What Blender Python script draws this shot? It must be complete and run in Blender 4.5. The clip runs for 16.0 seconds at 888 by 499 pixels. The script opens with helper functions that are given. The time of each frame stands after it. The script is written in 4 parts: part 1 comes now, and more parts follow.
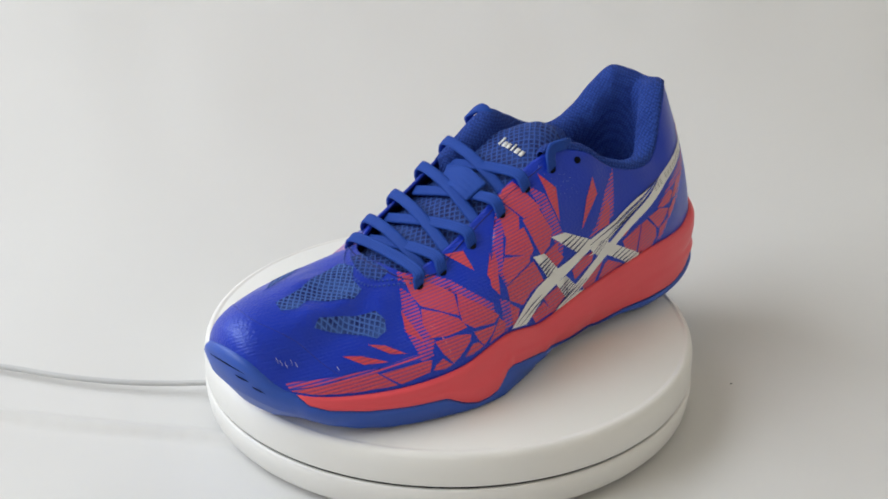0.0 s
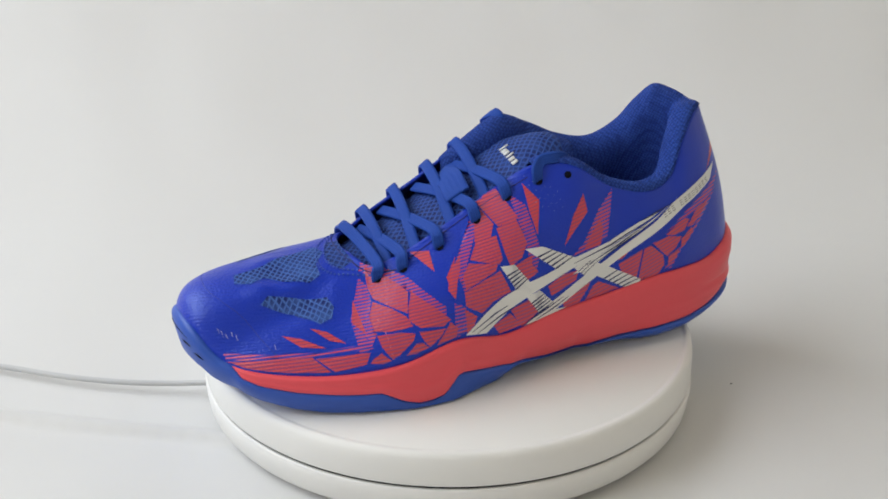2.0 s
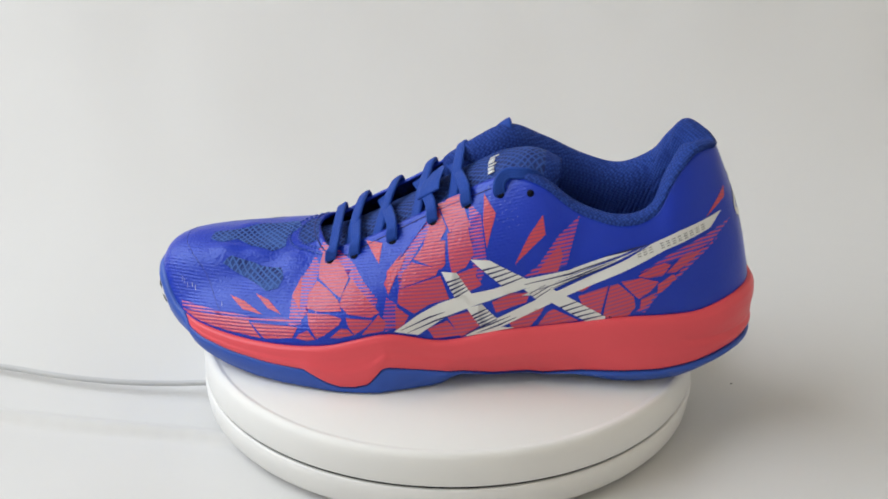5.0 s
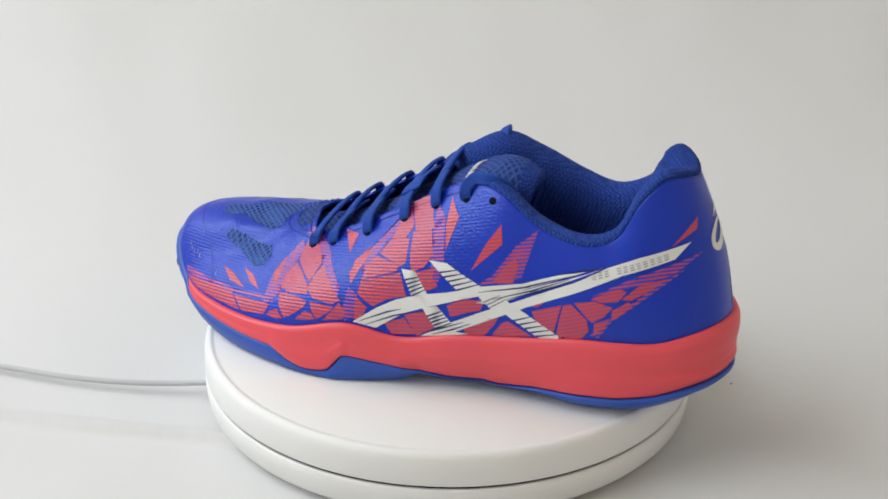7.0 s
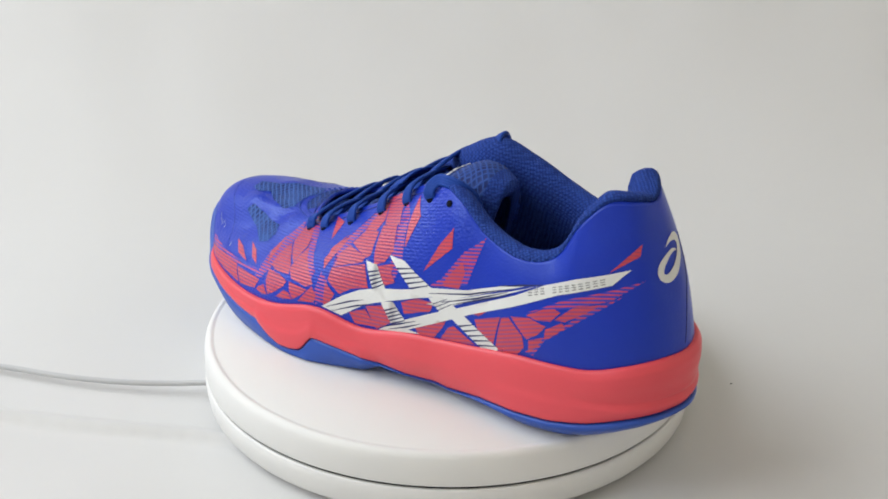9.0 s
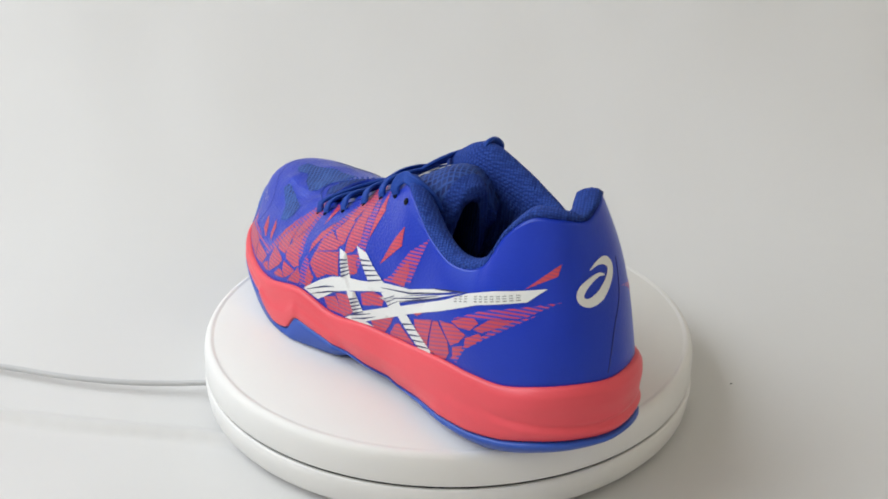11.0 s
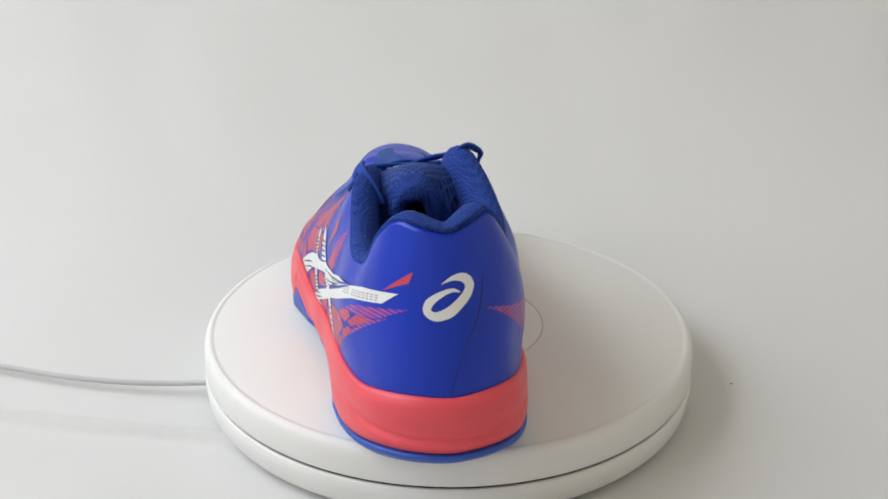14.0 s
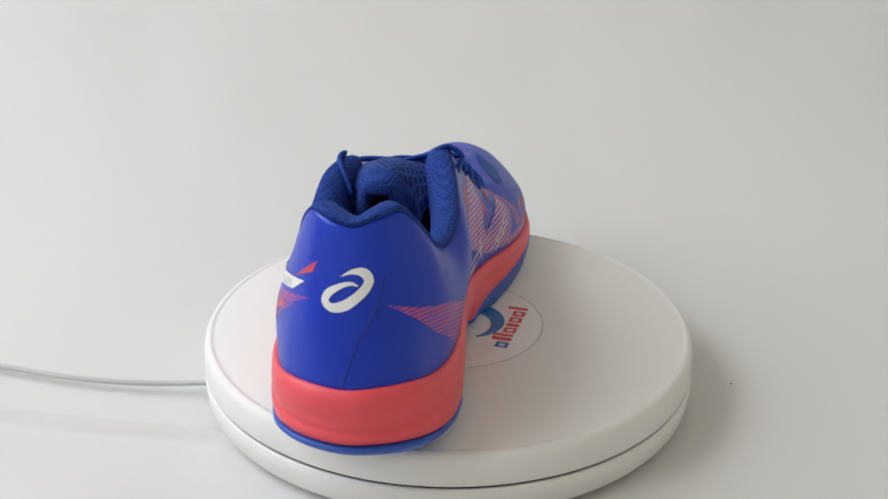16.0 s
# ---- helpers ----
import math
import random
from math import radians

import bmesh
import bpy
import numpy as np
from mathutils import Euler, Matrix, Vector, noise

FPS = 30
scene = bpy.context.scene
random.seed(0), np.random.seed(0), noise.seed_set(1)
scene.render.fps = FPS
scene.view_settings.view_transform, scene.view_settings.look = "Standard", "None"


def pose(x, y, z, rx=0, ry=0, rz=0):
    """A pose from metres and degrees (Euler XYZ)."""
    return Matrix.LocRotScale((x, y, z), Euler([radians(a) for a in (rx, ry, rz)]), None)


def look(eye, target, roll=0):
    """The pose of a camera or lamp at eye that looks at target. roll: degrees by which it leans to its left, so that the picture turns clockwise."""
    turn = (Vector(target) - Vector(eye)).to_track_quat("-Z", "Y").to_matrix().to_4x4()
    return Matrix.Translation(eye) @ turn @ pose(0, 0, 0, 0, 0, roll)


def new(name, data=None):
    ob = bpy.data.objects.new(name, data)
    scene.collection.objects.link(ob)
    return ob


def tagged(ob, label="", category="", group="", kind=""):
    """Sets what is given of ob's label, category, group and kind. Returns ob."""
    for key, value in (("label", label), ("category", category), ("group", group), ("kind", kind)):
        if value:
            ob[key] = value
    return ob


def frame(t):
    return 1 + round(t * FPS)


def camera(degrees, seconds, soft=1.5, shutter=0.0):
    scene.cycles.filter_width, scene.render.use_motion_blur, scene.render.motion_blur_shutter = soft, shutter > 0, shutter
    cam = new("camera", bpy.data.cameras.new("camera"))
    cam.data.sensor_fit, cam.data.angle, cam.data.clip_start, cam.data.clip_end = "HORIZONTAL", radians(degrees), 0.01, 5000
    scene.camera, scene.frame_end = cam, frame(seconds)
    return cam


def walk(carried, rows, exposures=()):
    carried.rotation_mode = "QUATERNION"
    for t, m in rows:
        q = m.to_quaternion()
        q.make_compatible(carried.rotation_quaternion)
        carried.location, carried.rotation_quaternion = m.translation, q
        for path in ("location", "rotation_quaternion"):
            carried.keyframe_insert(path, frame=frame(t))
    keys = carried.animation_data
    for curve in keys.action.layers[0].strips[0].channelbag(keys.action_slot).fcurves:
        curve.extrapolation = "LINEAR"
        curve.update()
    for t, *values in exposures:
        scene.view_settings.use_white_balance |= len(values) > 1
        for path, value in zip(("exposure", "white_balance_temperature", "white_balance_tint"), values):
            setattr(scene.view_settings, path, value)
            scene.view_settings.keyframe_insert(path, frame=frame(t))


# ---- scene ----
cam = camera(34.06, 16.0, soft=1.8)
EYE = (0.0, -0.66, 0.3467)
TILT = radians(24.84)
AIM = (0.0, EYE[1] + math.cos(TILT), EYE[2] - math.sin(TILT))
walk(cam, [(0.0, look(EYE, AIM, 0.427)), (16.0, look(EYE, AIM, 0.427))],
     exposures=[(0.0, -0.41), (4.0, -0.38), (8.0, -0.37), (12.0, -0.40), (16.0, -0.44)])

# turn of the table about the upright axis through the origin, degrees at seconds
TURN = [(0, 31.03), (2, 13.28), (4, -4.42), (6, -22.04), (8, -39.65), (10, -57.1), (12, -74.55), (14, -92.0), (16, -109.35)]

# ---- light: daylight from a big window on the left of the table ----
world = bpy.data.worlds.new("world")
scene.world = world
world.use_nodes = True
sky = world.node_tree.nodes.new("ShaderNodeTexSky")
sky.sky_type, sky.sun_disc = "NISHITA", False
sky.sun_elevation, sky.sun_rotation = radians(40), radians(200)
world.node_tree.links.new(sky.outputs[0], world.node_tree.nodes["Background"].inputs[0])
world.node_tree.nodes["Background"].inputs[1].default_value = 0.1


def window_light(name, x, y, z, tx, ty, tz, w, h, watts, color):
    lamp = bpy.data.lights.new(name, "AREA")
    lamp.shape, lamp.size, lamp.size_y, lamp.energy, lamp.color = "RECTANGLE", w, h, watts, color
    ob = new(name, lamp)
    ob.matrix_world = look((x, y, z), (tx, ty, tz))
    return ob


window_light("window_daylight", -1.24, -0.02, 1.12, 0, 0.0, 0.0, 2.0, 1.2, 46.5, (0.905, 0.955, 1.0))


# ---- materials ----
def mat(name, color, rough=0.5, metal=0.0, spec=0.5):
    m = bpy.data.materials.new(name)
    m.use_nodes = True
    b = m.node_tree.nodes["Principled BSDF"]
    b.inputs["Base Color"].default_value = (*color, 1)
    b.inputs["Roughness"].default_value = rough
    b.inputs["Metallic"].default_value = metal
    b.inputs["Specular IOR Level"].default_value = spec
    return m


def node(m, kind, **values):
    n = m.node_tree.nodes.new(kind)
    for k, v in values.items():
        n.inputs[k].default_value = v
    return n


def link(m, a, b):
    m.node_tree.links.new(a, b)


def bsdf(m):
    return m.node_tree.nodes["Principled BSDF"]


def coords(m, scale=(1, 1, 1), turn=(0, 0, 0)):
    tc = node(m, "ShaderNodeTexCoord")
    mp = node(m, "ShaderNodeMapping", Scale=scale, Rotation=turn)
    link(m, tc.outputs["Object"], mp.inputs["Vector"])
    return mp.outputs["Vector"]


def math_node(m, op, a, b):
    n = m.node_tree.nodes.new("ShaderNodeMath")
    n.operation = op
    for i, x in enumerate((a, b)):
        if isinstance(x, (int, float)):
            n.inputs[i].default_value = x
        else:
            link(m, x, n.inputs[i])
    return n.outputs[0]


def mix_color(m, fac, c1, c2):
    n = m.node_tree.nodes.new("ShaderNodeMix")
    n.data_type = "RGBA"
    link(m, fac, n.inputs["Factor"])
    for sock, c in ((n.inputs["A"], c1), (n.inputs["B"], c2)):
        if isinstance(c, tuple):
            sock.default_value = (*c, 1)
        else:
            link(m, c, sock)
    return n.outputs["Result"]


def add_bump(m, height, strength, distance):
    b = node(m, "ShaderNodeBump", Strength=strength, Distance=distance)
    link(m, height, b.inputs["Height"])
    old = bsdf(m).inputs["Normal"]
    if old.is_linked:
        link(m, old.links[0].from_socket, b.inputs["Normal"])
    link(m, b.outputs["Normal"], old)


def mottle(m, c1, c2, scale, detail=4):
    n = node(m, "ShaderNodeTexNoise", Scale=scale, Detail=detail)
    link(m, coords(m), n.inputs["Vector"])
    out = mix_color(m, n.outputs["Fac"], c1, c2)
    link(m, out, bsdf(m).inputs["Base Color"])
    return out


def ramp(m, fac, lo, hi):
    r = node(m, "ShaderNodeMapRange")
    r.inputs["From Min"].default_value, r.inputs["From Max"].default_value = lo, hi
    link(m, fac, r.inputs["Value"])
    return r.outputs["Result"]


BLUE, BLUE_DARK = (0.004, 0.031, 0.45), (0.003, 0.024, 0.375)
CORAL, CORAL_DARK = (0.76, 0.078, 0.10), (0.71, 0.069, 0.09)
PRINT, PRINT_DARK = (0.60, 0.046, 0.066), (0.52, 0.040, 0.060)


def grain(m, strength, soft=0.14):
    """Fine pebbled relief of coated leather, weaker at the heel, with soft creases at a larger scale."""
    v = node(m, "ShaderNodeTexVoronoi", Scale=760.0)
    link(m, coords(m), v.inputs["Vector"])
    sep = node(m, "ShaderNodeSeparateXYZ")
    link(m, coords(m), sep.inputs[0])
    keep = math_node(m, "ADD", math_node(m, "MULTIPLY", ramp(m, sep.outputs["X"], -0.09, -0.01), 0.75), 0.25)
    add_bump(m, math_node(m, "MULTIPLY", v.outputs["Distance"], keep), strength, 0.0006)
    n = node(m, "ShaderNodeTexNoise", Scale=42.0, Detail=2.5)
    link(m, coords(m), n.inputs["Vector"])
    add_bump(m, n.outputs["Fac"], soft, 0.0035)


def slant_of(m):
    """Height along the shoe's slanting relief lines, in metres."""
    tc = node(m, "ShaderNodeTexCoord")
    sep = node(m, "ShaderNodeSeparateXYZ")
    link(m, tc.outputs["Object"], sep.inputs[0])
    bend = math_node(m, "ADD", math_node(m, "MULTIPLY", sep.outputs["X"], -1.5), 0.165)
    rise = math_node(m, "ADD", sep.outputs["Z"], math_node(m, "MULTIPLY", sep.outputs["X"], bend))
    side = math_node(m, "ABSOLUTE", math_node(m, "SUBTRACT", sep.outputs["Y"], 0.016), 0)
    low = ramp(m, sep.outputs["Z"], 0.054, 0.040)
    mid = ramp(m, sep.outputs["X"], 0.055, 0.03)
    keep = math_node(m, "MAXIMUM", low, mid)
    return math_node(m, "SUBTRACT", math_node(m, "MULTIPLY", rise, 0.8), math_node(m, "MULTIPLY", side, 0.6)), sep.outputs["X"], keep


def ridges(m, strength):
    """Fine raised lines of the front and side of the upper, fading towards the heel."""
    slant, along, keep = slant_of(m)
    wave = math_node(m, "SINE", math_node(m, "MULTIPLY", slant, 2 * math.pi / 0.0016), 0)
    fade = math_node(m, "MULTIPLY", ramp(m, along, -0.055, 0.0), keep)
    add_bump(m, math_node(m, "MULTIPLY", wave, fade), strength, 0.0004)


def make_upper():
    m = mat("blue_synthetic", BLUE, 0.33, 0.0, 0.58)
    bsdf(m).inputs["Specular Tint"].default_value = (0.60, 0.75, 1.0, 1)
    mottle(m, BLUE_DARK, BLUE, 60)
    grain(m, 0.34)
    ridges(m, 0.17)
    return m


def make_print(name, c_print, c_print2, duty, lo_edge, wear=0.15, pitch=0.0016):
    """Printed film on the blue upper in fine slanting lines; duty is the share of print."""
    m = mat(name, c_print, 0.35, 0.0, 0.66)
    n = node(m, "ShaderNodeTexNoise", Scale=90.0, Detail=4.0)
    link(m, coords(m), n.inputs["Vector"])
    col = mix_color(m, n.outputs["Fac"], c_print2, c_print)
    slant, _, _ = slant_of(m)
    saw = math_node(m, "FRACT", math_node(m, "MULTIPLY", slant, 1 / pitch), 0)
    away = math_node(m, "ABSOLUTE", math_node(m, "SUBTRACT", saw, 0.5), 0)
    rub = node(m, "ShaderNodeTexNoise", Scale=130.0, Detail=3.0)
    link(m, coords(m), rub.inputs["Vector"])
    away = math_node(m, "ADD", away, math_node(m, "MULTIPLY", math_node(m, "SUBTRACT", rub.outputs["Fac"], 0.5), wear))
    line = ramp(m, away, duty * 0.5 - 0.13, duty * 0.5 + 0.13)
    link(m, mix_color(m, line, col, lo_edge), bsdf(m).inputs["Base Color"])
    grain(m, 0.36)
    ridges(m, 0.22)
    return m


def make_knit(name, c1, c2, cell, rough=0.85, bump=0.8):
    """Knitted fabric: small round cells with darker gaps, uneven at a larger scale."""
    m = mat(name, c1, rough, 0.0, 0.2)
    v = node(m, "ShaderNodeTexVoronoi", Scale=1 / cell, Randomness=0.25)
    link(m, coords(m, turn=(0.2, 0.3, 0.78)), v.inputs["Vector"])
    w = ramp(m, v.outputs["Distance"], 0.65, 0.2)
    n = node(m, "ShaderNodeTexNoise", Scale=70.0, Detail=3.0)
    link(m, coords(m), n.inputs["Vector"])
    w2 = math_node(m, "MULTIPLY", w, ramp(m, n.outputs["Fac"], -0.3, 0.8))
    link(m, mix_color(m, w2, c2, c1), bsdf(m).inputs["Base Color"])
    add_bump(m, w, bump, 0.0006)
    return m


def make_lattice(name, cell, hole, thread_color):
    """Net of pale crossing threads round small dark diamonds, each a little uneven."""
    m = mat(name, thread_color, 0.7, 0.0, 0.3)
    warp = node(m, "ShaderNodeTexNoise", Scale=160.0, Detail=1.0)
    link(m, coords(m), warp.inputs["Vector"])
    bend = math_node(m, "MULTIPLY", math_node(m, "SUBTRACT", warp.outputs["Fac"], 0.5), 1.6)
    sep = node(m, "ShaderNodeSeparateXYZ")
    link(m, coords(m, (math.pi / cell, math.pi / cell, 1)), sep.inputs[0])
    long = math_node(m, "MULTIPLY", sep.outputs["X"], 1.0)
    a = math_node(m, "ABSOLUTE", math_node(m, "SINE", math_node(m, "ADD", math_node(m, "ADD", long, sep.outputs["Y"]), bend), 0), 0)
    b = math_node(m, "ABSOLUTE", math_node(m, "SINE", math_node(m, "ADD", math_node(m, "SUBTRACT", long, sep.outputs["Y"]), bend), 0), 0)
    w = ramp(m, math_node(m, "MINIMUM", a, b), 0.30, 0.65)
    n = node(m, "ShaderNodeTexNoise", Scale=90.0, Detail=3.0)
    link(m, coords(m), n.inputs["Vector"])
    w2 = math_node(m, "MULTIPLY", w, ramp(m, n.outputs["Fac"], 0.1, 0.6))
    link(m, mix_color(m, w2, thread_color, hole), bsdf(m).inputs["Base Color"])
    add_bump(m, math_node(m, "SUBTRACT", 1.0, w), 0.8, 0.0006)
    return m


def make_rubber(name, c1, c2, rough):
    m = mat(name, c1, rough)
    mottle(m, c2, c1, 45)
    n = node(m, "ShaderNodeTexNoise", Scale=700.0, Detail=2.0)
    link(m, coords(m), n.inputs["Vector"])
    add_bump(m, n.outputs["Fac"], 0.12, 0.0005)
    return m


def make_white_plastic():
    m = mat("white_plastic", (0.80, 0.79, 0.77), 0.38)
    mottle(m, (0.735, 0.725, 0.70), (0.775, 0.765, 0.74), 14)
    n = node(m, "ShaderNodeTexNoise", Scale=260.0, Detail=3.0)
    link(m, coords(m), n.inputs["Vector"])
    add_bump(m, n.outputs["Fac"], 0.05, 0.0006)
    link(m, ramp(m, n.outputs["Fac"], -1.2, 1.9), bsdf(m).inputs["Roughness"])
    return m


def make_paper():
    m = mat("white_paper", (0.635, 0.63, 0.62), 0.85, 0, 0.2)
    mottle(m, (0.645, 0.637, 0.625), (0.685, 0.677, 0.665), 3.5)
    n = node(m, "ShaderNodeTexNoise", Scale=7.0, Detail=3.0)
    link(m, coords(m), n.inputs["Vector"])
    add_bump(m, n.outputs["Fac"], 0.16, 0.02)
    return m


def make_white_print():
    m = mat("white_print", (0.70, 0.70, 0.68), 0.42)
    mottle(m, (0.66, 0.66, 0.64), (0.74, 0.74, 0.72), 120)
    grain(m, 0.2, 0.04)
    return m


M_UPPER = make_upper()
M_RED = make_print("coral_print", PRINT, PRINT_DARK, 0.60, (0.27, 0.042, 0.17), 0.15)
M_SHARD = make_print("coral_print_shard", PRINT, PRINT_DARK, 0.80, (0.20, 0.035, 0.15))
M_FRINGE = make_print("coral_print_lines", PRINT, PRINT_DARK, 0.42, BLUE, 0.4)
M_HATCH = make_print("coral_print_hatch", (0.80, 0.30, 0.30), (0.70, 0.24, 0.25), 0.46, BLUE, 0.4, 0.0025)
M_BAR = mat("dark_print", (0.010, 0.016, 0.10), 0.45)
M_WHITE = make_white_print()
M_MIDSOLE = make_rubber("coral_foam", CORAL, CORAL_DARK, 0.42)
bsdf(M_MIDSOLE).inputs["Specular IOR Level"].default_value = 0.45
M_OUTSOLE = make_rubber("blue_rubber", (0.016, 0.080, 0.43), (0.013, 0.064, 0.36), 0.45)
M_LINING = make_knit("blue_lining_knit", (0.034, 0.094, 0.43), (0.012, 0.034, 0.20), 0.0014)
M_TONGUE = make_lattice("tongue_mesh", 0.0036, (0.004, 0.012, 0.10), (0.026, 0.076, 0.32))
M_VENT = make_lattice("toe_mesh", 0.0032, (0.004, 0.014, 0.12), (0.052, 0.13, 0.43))
M_LACE = make_knit("blue_lace_weave", (0.017, 0.074, 0.38), (0.011, 0.048, 0.28), 0.0007, 0.65, 0.25)
M_INSOLE = make_knit("grey_insole_cloth", (0.32, 0.32, 0.34), (0.24, 0.24, 0.27), 0.0016)
# black painted in place of the shade in the plate gap, lace holes and grooves
M_BLACK = mat("recess_shade", (0.006, 0.007, 0.012), 0.9, 0, 0.1)
M_SHADE = make_knit("dark_backing_cloth", (0.022, 0.050, 0.22), (0.011, 0.026, 0.12), 0.0014)
M_PLASTIC = make_white_plastic()
M_PAPER = make_paper()
M_GREY = mat("grey_print", (0.18, 0.18, 0.18), 0.5)
M_CABLE = make_rubber("grey_cable", (0.54, 0.54, 0.54), (0.49, 0.49, 0.49), 0.7)
# pale and warm so that the unseen room bounces fill light back
M_WALL = make_rubber("bounce_wall", (0.85, 0.79, 0.69), (0.82, 0.755, 0.655), 0.9)
M_WOOD = make_rubber("table_wood", (0.34, 0.25, 0.17), (0.28, 0.2, 0.13), 0.5)


# ---- building helpers ----
def mesh_of(bm, name, material, smooth=True):
    me = bpy.data.meshes.new(name)
    bmesh.ops.recalc_face_normals(bm, faces=bm.faces)
    bm.to_mesh(me)
    bm.free()
    if smooth:
        for p in me.polygons:
            p.use_smooth = True
    me.materials.append(material)
    return me


def part(name, bm, material, parent, label="", smooth=True):
    ob = new(name, mesh_of(bm, name, material, smooth))
    ob.parent = parent
    return tagged(ob, label)


def grid_faces(bm, rows, closed_rows=False, closed_cols=False):
    """rows: list of lists of BMVerts, all as long."""
    n, k = len(rows), len(rows[0])
    for i in range(n if closed_rows else n - 1):
        for j in range(k if closed_cols else k - 1):
            a, b = rows[i], rows[(i + 1) % n]
            bm.faces.new((a[j], a[(j + 1) % k], b[(j + 1) % k], b[j]))


def lathe(bm, profile, segs=160):
    rows = []
    for r, z in profile:
        rows.append([bm.verts.new((r * math.cos(2 * math.pi * i / segs), r * math.sin(2 * math.pi * i / segs), z)) for i in range(segs)])
    grid_faces(bm, rows, closed_cols=True)
    return rows


# ---- setting: paper sweep, table and an added, unseen room ----
GROUND = -0.035


def sweep_rows():
    """The sweep from the table's front edge, over the bend, up the wall."""
    pts = []
    for y in np.concatenate([np.linspace(-0.62, -0.07, 130), np.linspace(-0.069, 0.015, 105), np.linspace(0.018, 0.16, 48)]):
        pts.append((float(y), GROUND))
    for i in range(1, 31):
        a = i / 30 * math.pi / 2 * 0.96
        pts.append((0.16 + 0.32 * math.sin(a), GROUND + 0.32 * (1 - math.cos(a))))
    y, z = pts[-1]
    for i in range(1, 14):
        pts.append((y + 0.006 * i, z + 0.085 * i))
    return pts


def build_backdrop():
    bm = bmesh.new()
    xs = [-0.86 + 1.8 * i / 150 for i in range(151)]
    rows = []
    for y, z in sweep_rows():
        row = []
        for x in xs:
            flat = max(0.0, min(1.0, (0.2 - y) / 0.2))
            d = y + 0.050 + 0.17 * (x + 0.13) + 0.002 * noise.noise((x * 14, 0, 7))
            fold = 0.0050 * math.exp(-((d / (0.0022 if d < 0 else 0.006)) ** 2)) * max(0.0, min(1.0, (-0.06 - x) / 0.03))
            wave = 0.0028 * noise.noise((x * 4, y * 5, z * 4)) + 0.0016 * noise.noise((x * 13, y * 11 + x * 6, 3))
            row.append(bm.verts.new((x, y + (1 - flat) * wave * 3, z + fold + flat * (wave - 0.0022))))
        rows.append(row)
    grid_faces(bm, rows)
    ob = new("backdrop", mesh_of(bm, "backdrop", M_PAPER))
    tagged(ob, "white paper sweep, slightly creased, over the table", "backdrop", kind="structure")


def slab(name, x0, x1, y0, y1, z0, z1, material, label, category):
    bm = bmesh.new()
    bmesh.ops.create_cube(bm, size=1, matrix=Matrix.LocRotScale(((x0 + x1) / 2, (y0 + y1) / 2, (z0 + z1) / 2), None, (x1 - x0, y1 - y0, z1 - z0)))
    return tagged(new(name, mesh_of(bm, name, material, False)), label, category, kind="structure")


build_backdrop()
slab("table_top", -0.90, 0.97, -0.64, 0.62, -0.075, -0.040, M_WOOD, "plain wooden table under the paper sweep", "table")
slab("floor", -1.4, 1.15, -1.6, 1.3, -0.85, -0.80, M_WOOD, "brown floor of the room", "floor")
slab("ceiling", -1.4, 1.15, -1.6, 1.3, 2.00, 2.05, M_WALL, "pale plaster ceiling", "ceiling")
slab("wall_north", -1.4, 1.15, 1.2, 1.3, -0.80, 2.00, M_WALL, "unseen pale wall, added close by to bounce light behind the sweep", "wall")
# unseen south and east walls, added near the table to bounce light
slab("bounce_wall_south", -1.4, 1.15, -1.6, -1.5, -0.80, 2.00, M_WALL, "unseen pale wall, added close by to bounce light", "wall")
slab("bounce_wall_east", 1.05, 1.15, -1.5, 1.2, -0.80, 2.00, M_WALL, "unseen pale wall, added close by to bounce light", "wall")


def wall_with_window():
    """West wall: four pieces round the opening, in one mesh."""
    bm = bmesh.new()
    for y0, y1, z0, z1 in ((-1.5, -1.0, -0.80, 2.00), (1.16, 1.2, -0.80, 2.00), (-1.0, 1.16, -0.80, 0.40), (-1.0, 1.16, 1.92, 2.00)):
        bmesh.ops.create_cube(bm, size=1, matrix=Matrix.LocRotScale((-1.35, (y0 + y1) / 2, (z0 + z1) / 2), None, (0.1, y1 - y0, z1 - z0)))
    tagged(new("wall_west", mesh_of(bm, "wall_west", M_WALL, False)), "unseen pale wall, added close by to bounce light with a wide window opening", "wall", kind="structure")


wall_with_window()


# ---- turntable ----
SHIFT = 0.0026


